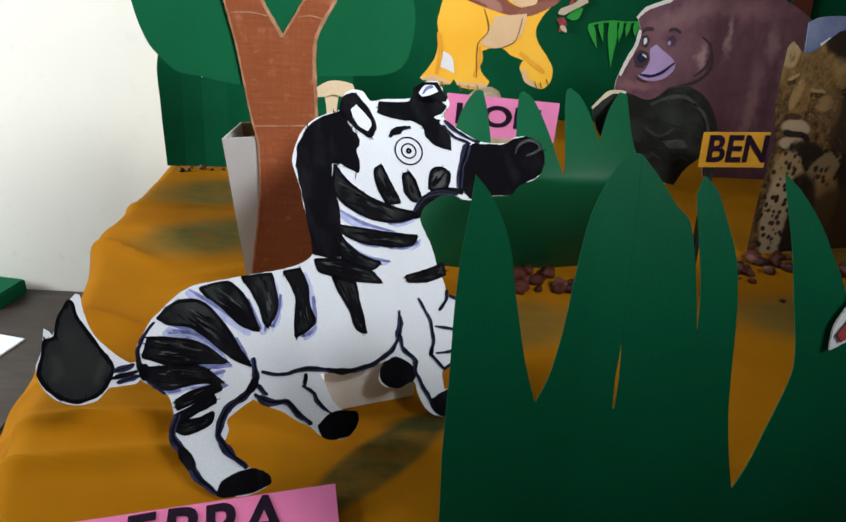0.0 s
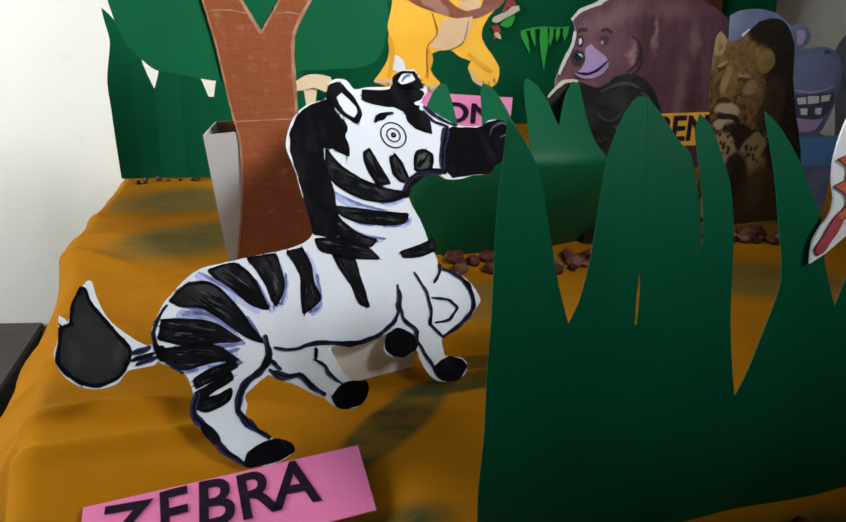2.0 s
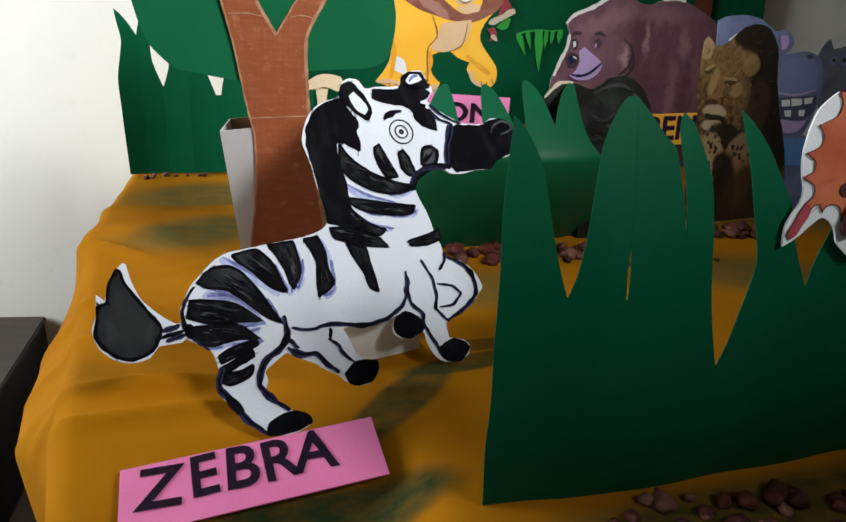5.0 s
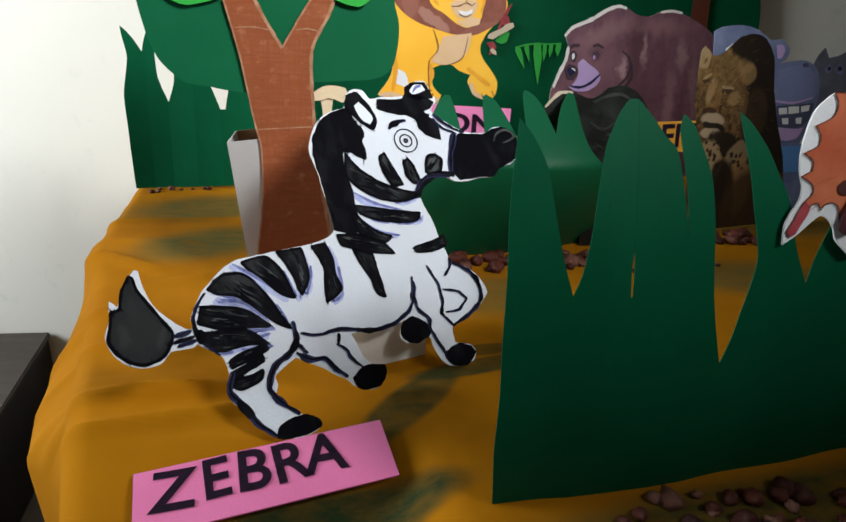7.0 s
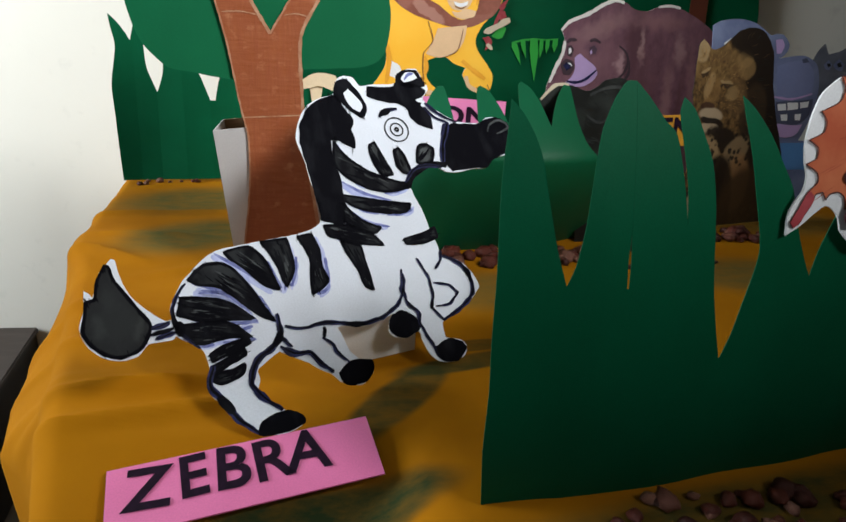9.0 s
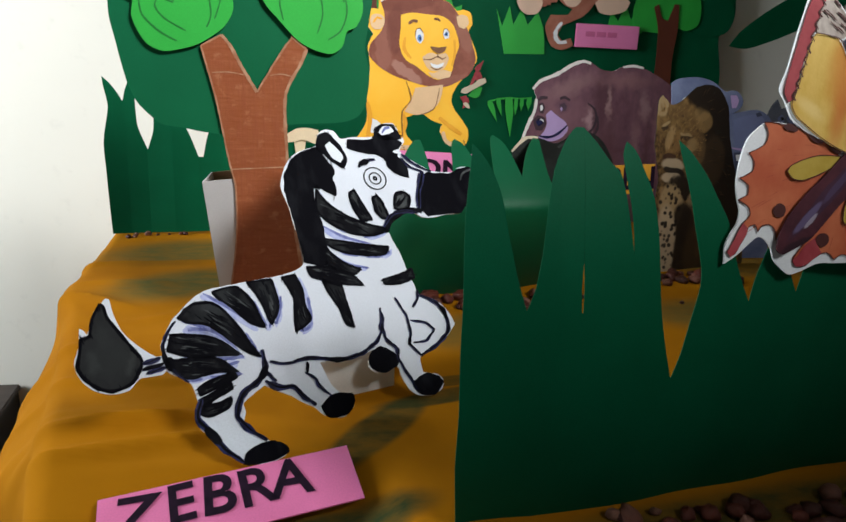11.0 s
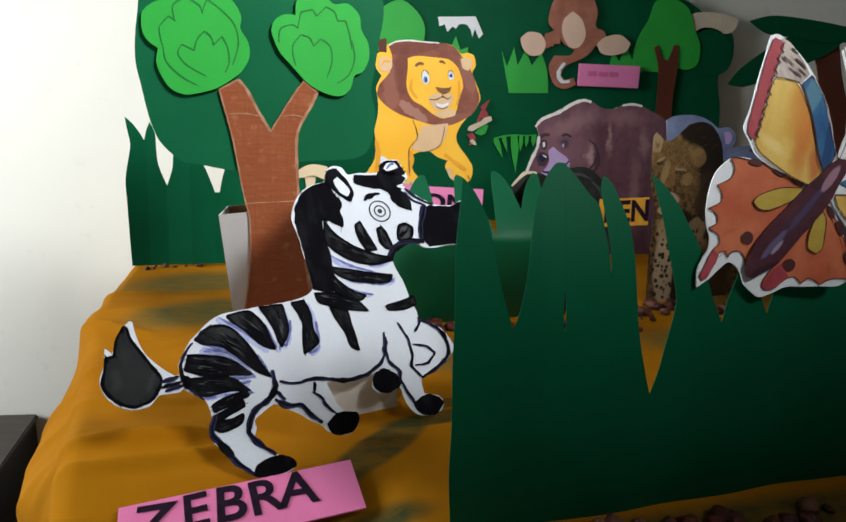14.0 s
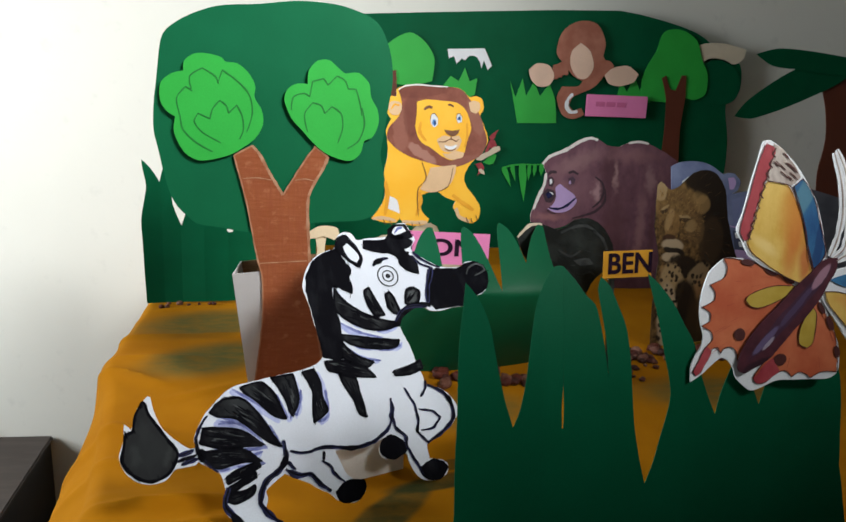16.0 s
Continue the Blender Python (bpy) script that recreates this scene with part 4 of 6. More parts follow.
LEFT_GRASS = {
    'a': [(-1, -3),(-3, 53),(-4, 94),(-5, 135),(1, 168),(4, 188),(0, 212),(-2, 228),(6, 221),(16, 208),(24, 194),(28, 210),(33, 222),(40, 205),(41, 185),(43, 158),(55, 126),(64, 152),(67, 178),(87, 214),(101, 178),(114, 152),(127, 117),(134, 117),(139, 142),(146, 163),(157, 188),(168, 163),(178, 126),(189, 164),(205, 180),(221, 147),(246, 165),(262, 140),(266, 80),(270, 10)],
}
TREE = {
    'trunk': [(-45, 267),(-27, 277),(-20, 269),(-10, 250),(3, 228),(14, 246),(28, 268),(36, 278),(48, 268),(44, 257),(36, 243),(29, 227),(28, 207),(29, 185),(30, 159),(34, 115),(39, 80),(46, 37),(53, -25),(57, -70),(-36, -67),(-31, -5),(-27, 32),(-24, 56),(-20, 86),(-18, 115),(-19, 144),(-23, 161),(-28, 189),(-34, 223),(-42, 255)],
    'crown': [(-110, 381),(-116, 351),(-118, 336),(-121, 315),(-122, 290),(-118, 269),(-115, 253),(-110, 232),(-103, 216),(-93, 205),(-83, 197),(-64, 194),(-48, 191),(-27, 189),(29, 199),(55, 201),(81, 203),(95, 208),(102, 217),(106, 237),(106, 253),(102, 270),(105, 292),(109, 319),(113, 346),(109, 377),(96, 402),(64, 415),(22, 418),(-19, 413),(-59, 409),(-90, 397)],
    'clumpa': [(-114, 326),(-112, 336),(-102, 344),(-91, 347),(-90, 356),(-81, 363),(-68, 364),(-55, 361),(-51, 357),(-40, 356),(-29, 347),(-23, 335),(-24, 324),(-17, 312),(-16, 298),(-23, 285),(-31, 278),(-47, 268),(-63, 263),(-78, 261),(-91, 267),(-99, 280),(-102, 290),(-100, 303),(-108, 308),(-113, 316)],
    'clumpb': [(5, 323),(8, 333),(17, 339),(28, 339),(29, 352),(38, 362),(49, 363),(58, 356),(65, 351),(78, 352),(89, 342),(91, 329),(98, 316),(99, 302),(93, 289),(85, 285),(81, 272),(72, 265),(60, 266),(47, 271),(36, 279),(22, 294),(12, 305)],
    'box': [(-48, 146),(-20, 151),(-40, 29)],
}
TREE_VEINS = {
    'a': [(-95, 303),(-98, 321),(-89, 332),(-83, 328)],
    'b': [(-84, 330),(-85, 342),(-73, 350),(-61, 343),(-58, 336)],
    'c': [(-59, 336),(-54, 349),(-40, 339),(-29, 327),(-26, 309),(-32, 290)],
    'd': [(-95, 303),(-93, 291),(-80, 278),(-65, 270)],
    'e': [(-57, 279),(-75, 289),(-82, 299),(-78, 307),(-67, 302),(-64, 312),(-57, 320),(-51, 315),(-49, 308),(-41, 316),(-36, 306),(-35, 292),(-39, 283)],
    'f': [(12, 313),(14, 326),(25, 330),(30, 327)],
    'g': [(30, 327),(33, 342),(44, 345),(48, 339),(57, 348),(65, 344),(68, 336),(76, 336),(80, 323),(82, 310)],
    'h': [(28, 292),(25, 310),(33, 321),(41, 319),(45, 311),(52, 318),(61, 312),(63, 298),(58, 282)],
    'i': [(82, 318),(85, 302),(79, 285),(68, 277)],
    'j': [(-36, 244),(-21, 245),(-8, 243)],
    'l': [(15, 243),(25, 245),(35, 243)],
    'k': [(-22, 157),(28, 160)],
}
ZEBRA_MORE = {
    'neckd': [(-4, 138),(1, 131),(10, 122),(22, 116),(17, 112),(4, 116),(-4, 123),(-6, 131)],
    'mouth': [(53, 146),(59, 155),(66, 162),(80, 165),(94, 163),(94, 161),(82, 162),(69, 158),(61, 153),(56, 146)],
    'thigha': [(-120, 46),(-111, 50),(-94, 52),(-93, 48),(-107, 44),(-119, 41)],
    'thighb': [(-121, 38),(-108, 42),(-98, 45),(-98, 41),(-110, 37),(-120, 33)],
    'thighc': [(-122, 29),(-118, 33),(-108, 33),(-100, 35),(-102, 30),(-110, 27),(-117, 26)],
}
LION = {
    'edge': [(-88, 332),(-81, 338),(-70, 338),(-70, 349),(-57, 355),(-36, 358),(-15, 357),(11, 356),(33, 353),(47, 341),(56, 343),(67, 340),(71, 325),(66, 312),(76, 291),(81, 274),(73, 257),(60, 243),(50, 230),(44, 213),(49, 199),(63, 182),(73, 165),(71, 147),(61, 139),(45, 143),(33, 155),(28, 166),(32, 175),(14, 181),(-1, 190),(-17, 187),(-26, 183)],
    'edgeb': [(-27, 167),(-21, 154),(-11, 145),(-16, 136),(-33, 133),(-51, 136),(-60, 145),(-65, 138),(-87, 138),(-106, 144),(-96, 157),(-86, 175),(-84, 201),(-87, 218),(-82, 244),(-82, 265),(-85, 286),(-77, 303),(-86, 315)],
    'mane': [(-67, 348),(-56, 354),(-36, 357),(-14, 356),(11, 356),(34, 352),(49, 336),(64, 316),(74, 291),(79, 273),(71, 252),(52, 239),(32, 231),(8, 231),(-19, 237),(-46, 245),(-68, 257),(-83, 273),(-80, 290),(-65, 308),(-61, 329)],
    'white': [(-83, 183),(-65, 175),(-60, 153),(-83, 162)],
    'leg': [(-26, 237),(-18, 211),(-31, 193),(-29, 149)],
    'legb': [(25, 229),(18, 199),(-1, 189)],
    'eara': [(-80, 328),(-72, 331),(-63, 328),(-61, 319),(-66, 310),(-77, 310),(-82, 318)],
    'earb': [(46, 333),(54, 336),(63, 333),(65, 323),(59, 316),(50, 319)],
    'pawa': [(-104, 144),(-85, 145),(-65, 140)],
    'pawb': [(-56, 140),(-34, 139),(-14, 139)],
    'pawc': [(33, 164),(38, 150),(56, 142)],
    'eyea': [(-15, 304),(-13, 312),(-8, 314),(-3, 307),(-3, 297),(-7, 292),(-12, 295)],
    'irisa': [(-12, 299),(-10, 305),(-6, 304),(-5, 297),(-8, 294)],
    'eyeb': [(27, 307),(28, 314),(32, 315),(36, 310),(36, 302),(30, 300)],
    'irisb': [(28, 306),(31, 311),(34, 309),(34, 304)],
    'snout': [(-3, 273),(8, 280),(20, 278),(32, 281),(37, 273),(32, 260),(23, 254),(8, 255),(0, 265)],
    'chin': [(7, 252),(16, 251),(29, 256),(42, 253),(40, 246),(23, 242),(12, 245)],
    'mouth': [(-1, 270),(9, 270),(20, 275),(28, 271),(33, 275)],
    'nose': [(8, 289),(21, 288),(33, 290),(30, 283),(23, 279),(14, 282)],
    'face': [(-37, 331),(-22, 335),(4, 334),(26, 332),(41, 322),(50, 303),(52, 290),(46, 272),(42, 252),(23, 241),(7, 246),(-11, 259),(-29, 269),(-38, 288),(-37, 313)],
    'chest': [(-12, 228),(30, 234),(28, 216),(18, 199),(-8, 188),(-28, 193),(-18, 211)],
    'browa': [(-25, 319),(-19, 324),(-12, 323)],
    'browb': [(12, 328),(18, 328),(22, 325)],
}
BEAR = {
    'edge': [(-69, 233),(-58, 245),(-28, 258),(-4, 273),(16, 281),(32, 278),(48, 269),(69, 266),(89, 273),(110, 277),(125, 274),(147, 265),(175, 251),(199, 232),(213, 202),(225, 141),(230, 69),(233, -27),(155, -27),(75, 15),(60, 80),(40, 118),(2, 132),(-23, 117),(-48, 114),(-70, 121),(-86, 124),(-88, 138),(-82, 158),(-72, 180),(-64, 202),(-64, 217)],
    'snout': [(-44, 189),(-36, 196),(-23, 187),(-8, 177),(-2, 165),(-10, 152),(-25, 144),(-45, 144),(-56, 150),(-47, 158),(-42, 172)],
    'nose': [(-67, 178),(-60, 187),(-48, 184),(-43, 173),(-50, 161),(-61, 162)],
    'mouth': [(-54, 152),(-36, 150),(-20, 157),(-5, 171)],
    'browa': [(-61, 212),(-54, 217),(-44, 217)],
    'browb': [(-21, 216),(-13, 219),(-3, 214)],
    'ear': [(30, 210),(44, 200),(49, 184),(43, 166),(29, 153)],
    'jaw': [(51, 188),(52, 166),(36, 147),(12, 138),(-8, 133)],
    'rima': [(-71, 231),(-60, 244),(-28, 258),(-4, 273),(16, 280),(30, 277)],
    'rimb': [(89, 273),(109, 276),(128, 273)],
    'rimc': [(-64, 215),(-66, 194),(-76, 171),(-83, 148)],
}
PANTHER = {
    'edge': [(-86, 167),(-70, 183),(-51, 182),(-30, 177),(-13, 189),(5, 192),(20, 186),(36, 168),(43, 147),(33, 124),(20, 110),(11, 92),(-2, 95),(-4, 51),(-2, -9),(-25, -9),(-32, 51),(-45, 100),(-62, 124),(-78, 146)],
    'sheen': [(-10, 137),(10, 140),(18, 132),(0, 130)],
}
NAME_CARD = {
    'card': [(-4, 157),(59, 163),(65, 126),(5, 122)],
}
CAT = {
    'edge': [(-5, 229),(1, 236),(16, 225),(34, 229),(52, 244),(75, 251),(100, 245),(118, 223),(128, 181),(143, 142),(165, 94),(177, 45),(181, -35),(14, -17),(3, 17),(2, 63),(4, 101),(6, 130),(-4, 167),(-5, 196)],
}
BACK = {
    'board': [(-231, -139),(-220, 503),(592, 558),(782, 520),(857, 475),(904, 452),(911, 390),(881, 357),(897, 274),(899, 182),(859, 59),(886, -139)],
    'tufta': [(343, 391),(358, 355),(372, 398),(383, 359),(400, 394),(416, 360),(437, 389),(453, 353),(460, 300),(366, 297)],
    'tuftb': [(601, 353),(609, 402),(627, 378),(641, 416),(658, 382),(673, 430),(688, 356)],
    'treecrown': [(667, 361),(659, 404),(671, 442),(688, 473),(702, 516),(742, 524),(785, 502),(804, 460),(823, 424),(822, 380),(796, 366),(764, 371),(742, 358)],
    'treetrunk': [(708, 413),(718, 419),(732, 389),(746, 386),(757, 421),(768, 421),(772, 372),(768, 295),(774, 218),(728, 217),(728, 307),(723, 370)],
    'crownb': [(38, 378),(40, 425),(61, 461),(108, 486),(145, 465),(165, 431),(161, 383),(112, 372)],
    'trunkb': [(66, 344),(62, 400),(79, 404),(83, 345)],
    'bush': [(186, 373),(204, 397),(223, 386),(236, 416),(248, 387),(266, 394),(262, 358),(225, 344)],
    'label': [(526, 365),(676, 374),(684, 323),(534, 315)],
    'bird': [(194, 455),(198, 435),(210, 440),(216, 424),(228, 436),(236, 432),(243, 441),(258, 442),(268, 433),(274, 417),(279, 434),(289, 413),(298, 423),(289, 441),(279, 460)],
    'monkey': [(455, 359),(466, 384),(505, 386),(514, 398),(490, 409),(468, 433),(447, 456),(456, 503),(492, 529),(537, 525),(561, 485),(558, 449),(567, 419),(544, 387),(513, 371),(494, 361),(485, 342),(497, 330),(516, 337),(524, 322),(498, 311),(471, 320)],
    'scallop': [(783, 477),(790, 462),(812, 451),(832, 459),(852, 460),(874, 453),(894, 454),(910, 467),(913, 487),(853, 499),(799, 494)],
    'belly': [(482, 463),(502, 482),(526, 465),(537, 430),(523, 405),(501, 404),(481, 433)],
    'foota': [(383, 417),(400, 432),(430, 429),(444, 407),(433, 385),(408, 382),(390, 396)],
    'footb': [(565, 413),(580, 428),(618, 437),(647, 419),(638, 401),(604, 390),(576, 395)],
    'tailline': [(493, 369),(481, 354),(480, 338),(490, 327),(507, 329)],
    'lega': [(475, 427),(456, 420),(438, 405)],
    'legb': [(542, 438),(564, 431),(584, 413)],
    'darkleaf': [(783, 410),(818, 461),(873, 457),(910, 415),(900, 370),(860, 356),(810, 367)],
}
PALM = {
    'leafa': [(32, 331),(53, 361),(100, 399),(159, 436),(233, 463),(326, 467),(282, 418),(208, 379),(134, 347),(72, 327)],
    'leafb': [(63, 466),(112, 480),(191, 478),(299, 466),(384, 446),(279, 430),(158, 438),(105, 443)],
    'leafc': [(275, 453),(324, 478),(406, 471),(501, 415),(484, 366),(392, 411),(322, 420)],
    'trunk': [(229, 416),(293, 430),(313, 359),(353, 263),(402, 85),(454, -103),(280, -103),(275, 83),(259, 210),(266, 285),(253, 357)],
}
HIPPO = {
    'edge': [(-153, 251),(-142, 257),(-116, 260),(-92, 255),(-70, 242),(-62, 244),(-52, 243),(-41, 231),(-44, 219),(-53, 213),(-33, 217),(-13, 218),(6, 207),(16, 178),(16, 148),(9, 118),(4, 106),(36, 106),(40, 47),(-118, 47)],
    'ear': [(-62, 237),(-53, 238),(-48, 230),(-51, 220),(-57, 220)],
    'earb': [(-134, 230),(-125, 237),(-118, 232),(-120, 223),(-130, 222)],
    'snout': [(-52, 204),(-31, 211),(-9, 210),(4, 196),(8, 172),(-13, 164),(-42, 162)],
    'mouth': [(-43, 158),(-12, 160),(11, 163),(11, 142),(-4, 128),(-36, 129)],
    'tootha': [(-40, 155),(-28, 156),(-25, 147),(-37, 146)],
    'toothb': [(-26, 157),(-10, 158),(-8, 149),(-23, 147)],
    'toothc': [(-7, 158),(6, 160),(6, 152),(-5, 150)],
    'toothd': [(-32, 141),(-22, 142),(-20, 133),(-29, 133)],
    'toothe': [(-11, 142),(-2, 143),(-1, 134),(-9, 134)],
    'lip': [(-36, 129),(-7, 127),(4, 129),(-3, 114),(-18, 110),(-31, 114)],
    'pool': [(-40, 102),(34, 104),(38, 66),(-32, 64)],
    'nostril': [(-19, 214),(-12, 216),(-8, 211),(-16, 209)],
}
RHINO = {
    'edge': [(-44, 207),(-39, 223),(-31, 233),(-22, 219),(-6, 223),(10, 230),(29, 218),(74, 206),(136, 184),(166, 110),(194, 13),(11, 13),(-14, 107),(-34, 171)],
    'eyea': [(-26, 205),(-20, 211),(-13, 205),(-15, 197),(-22, 198)],
    'eyeb': [(-11, 205),(-4, 213),(7, 206),(5, 197),(-5, 198)],
    'pupa': [(-22, 206),(-17, 207),(-15, 203),(-19, 201)],
    'pupb': [(-6, 206),(-1, 209),(3, 203),(-2, 201)],
}
FERN = {
    'stem': [(336, 194), (360, 201), (385, 204), (410, 203), (436, 205), (436, 202), (410, 200), (385, 200), (360, 197), (337, 190)],
    'a': [(336, 194), (348, 191), (353, 178), (360, 148), (346, 168), (336, 184)],
    'b': [(356, 199), (365, 198), (368, 182), (370, 162), (362, 176), (356, 189)],
    'c': [(376, 203), (392, 202), (397, 172), (393, 114), (383, 150), (377, 178)],
    'd': [(397, 202), (405, 202), (406, 184), (401, 164), (397, 182)],
    'e': [(411, 203), (419, 203), (419, 188), (414, 174), (410, 188)],
    'f': [(426, 204), (437, 206), (437, 192), (431, 176), (425, 190)],
}
FLOWER = {
    'green': [(290, 204), (303, 199), (315, 203), (321, 222), (312, 226), (300, 216)],
    'stalk': [(292, 226), (299, 228), (308, 250), (322, 281), (316, 277), (302, 254)],
    'petala': [(298, 244), (308, 236), (320, 244), (314, 256), (304, 256)],
    'petalb': [(300, 262), (307, 255), (314, 262), (316, 276), (306, 270)],
    'white': [(272, 210), (284, 208), (297, 216), (312, 224), (329, 234), (326, 243), (312, 240), (300, 230), (286, 224), (275, 218)],
    'bud': [(270, 200), (279, 188), (277, 175), (286, 180), (292, 192), (284, 204)],
    'spot': [(278, 186), (286, 178), (294, 176), (292, 184), (284, 190)],
}


def whole(d, *keys):
    out = []
    for k in keys or d:
        out += d[k]
    return mm(out)


# ---- the zebra ----
def step(t):
    t = min(1, max(0, t))
    return t * t * (3 - 2 * t)


def hind_leg(x, z):
    """The hind leg of the card is bent forward."""
    return -0.018 * step((0.03 - z) / 0.045) * step((-0.03 - x) / 0.05)


def bristles(bm, loop, lift, index, count, rnd, long=1.0):
    """Short dry brush marks along the edge of a patch of paint, following its length."""
    mid = sum(loop, Vector()) / len(loop)
    xx = sum((p.x - mid.x) ** 2 for p in loop)
    zz = sum((p.z - mid.z) ** 2 for p in loop)
    xz = sum((p.x - mid.x) * (p.z - mid.z) for p in loop)
    turn = 0.5 * math.atan2(2 * xz, xx - zz)
    for _ in range(count):
        p = rnd.choice(loop)
        a = turn + rnd.gauss(0, 0.16)
        d = Vector((math.cos(a), 0, math.sin(a))) * rnd.uniform(0.0012, 0.0042) * long
        p = p + (mid - p).normalized() * rnd.uniform(0.0, 0.0010)
        stroke(bm, [p - d, p + d * 0.1, p + d], rnd.uniform(0.0004, 0.0011), lift, index, 0.1, 2)


def inside(loop, p):
    hit = False
    for a, b in zip(loop, loop[1:] + loop[:1]):
        if (a.z > p.z) != (b.z > p.z) and p.x < a.x + (p.z - a.z) / (b.z - a.z) * (b.x - a.x):
            hit = not hit
    return hit


def streaks(bm, loop, lift, index, rnd, count):
    """Thin dry-brush streaks of diluted paint along the length of a patch."""
    mid = sum(loop, Vector()) / len(loop)
    xx = sum((p.x - mid.x) ** 2 for p in loop)
    zz = sum((p.z - mid.z) ** 2 for p in loop)
    xz = sum((p.x - mid.x) * (p.z - mid.z) for p in loop)
    turn = 0.5 * math.atan2(2 * xz, xx - zz)
    for _ in range(count):
        q = rnd.choice(loop)
        p = mid + (q - mid) * rnd.uniform(0.0, 0.75)
        a = turn + rnd.gauss(0, 0.07)
        d = Vector((math.cos(a), 0, math.sin(a))) * rnd.uniform(0.003, 0.011)
        bend = Vector((-d.z, 0, d.x)) * rnd.uniform(-0.08, 0.08)
        if all(inside(loop, p + d * k) for k in (-1.15, -0.5, 0.5, 1.15)):
            stroke(bm, [p - d, p + bend, p + d], rnd.uniform(0.0006, 0.0018), lift + rnd.uniform(0, 0.00005), index, 0.1, 3)


def fur(bm, loop, root, count, length, width, lift, indices, rnd, fixed=None):
    """Short painted hairs inside a loop, running away from a root point or along a fixed direction."""
    x0, x1, z0, z1 = min(p.x for p in loop), max(p.x for p in loop), min(p.z for p in loop), max(p.z for p in loop)
    for _ in range(count):
        p = Vector((rnd.uniform(x0, x1), 0, rnd.uniform(z0, z1)))
        d = (fixed if fixed else p - root).normalized()
        d = (d + Vector((rnd.gauss(0, 0.25), 0, rnd.gauss(0, 0.25)))).normalized() * length * rnd.uniform(0.5, 1.2)
        if inside(loop, p) and inside(loop, p + d) and inside(loop, p - d):
            side = Vector((-d.z, 0, d.x)) * rnd.uniform(-0.2, 0.2)
            stroke(bm, [p - d, p + side, p + d], width * rnd.uniform(0.5, 1.3), lift + rnd.uniform(0, 0.0002), rnd.choice(indices), 0.1, 2)


def cutout(name, m, edge, mats, pieces, label, category="paper cutout", thick=0.0012):
    """A flat figure: the sheet, and each painted or pasted piece on it as a part.
    pieces: name, films (outline, material index, lift), strokes (line, width, material index, lift), label. Material 0 is the sheet, 1 its edge."""
    thing = empty(name, m)
    bm = bmesh.new()
    slab(bm, edge, 0.0, thick, 0, 1)
    made = [("sheet", bm, "")]
    for piece, films, strokes, text in pieces:
        bm = bmesh.new()
        for pts, index, lift in films:
            film_of(bm, curve(mm(pts)), lift * 0.0004, index)
        for pts, width, index, lift in strokes:
            stroke(bm, uneven(mm(pts), 0.0006, 120), width, lift * 0.0004, index, 0.5)
        made.append((piece, bm, text))
    for piece, bm, text in made:
        part(piece, bm, mats, thing, text)
    return tagged(thing, label, category)


# what each painted patch of the zebra is
ZEBRA_PIECES = {"mane": "mane", "crest": "forelock", "muzzle": "muzzle", "ear": "ear", "tuft": "curl", "hoofa": "hoof", "hoofb": "hoof", "hoofc": "hoof", "hoofd": "hoof", "mouth": "mouth"}


def bent_leg(bm):
    """The hind leg of the card is bent forward."""
    if min(v.co.x for v in bm.verts) < -0.03 and min(v.co.z for v in bm.verts) < 0.035:
        for axis, lo, hi in (((0, 0, 1), -4, 8), ((1, 0, 0), -26, 0)):
            for i in range(lo, hi):
                bmesh.ops.bisect_plane(bm, geom=list(bm.verts) + list(bm.edges) + list(bm.faces), plane_co=Vector(axis) * 0.005 * i, plane_no=axis)
    for v in bm.verts:
        v.co.y += hind_leg(v.co.x, v.co.z)


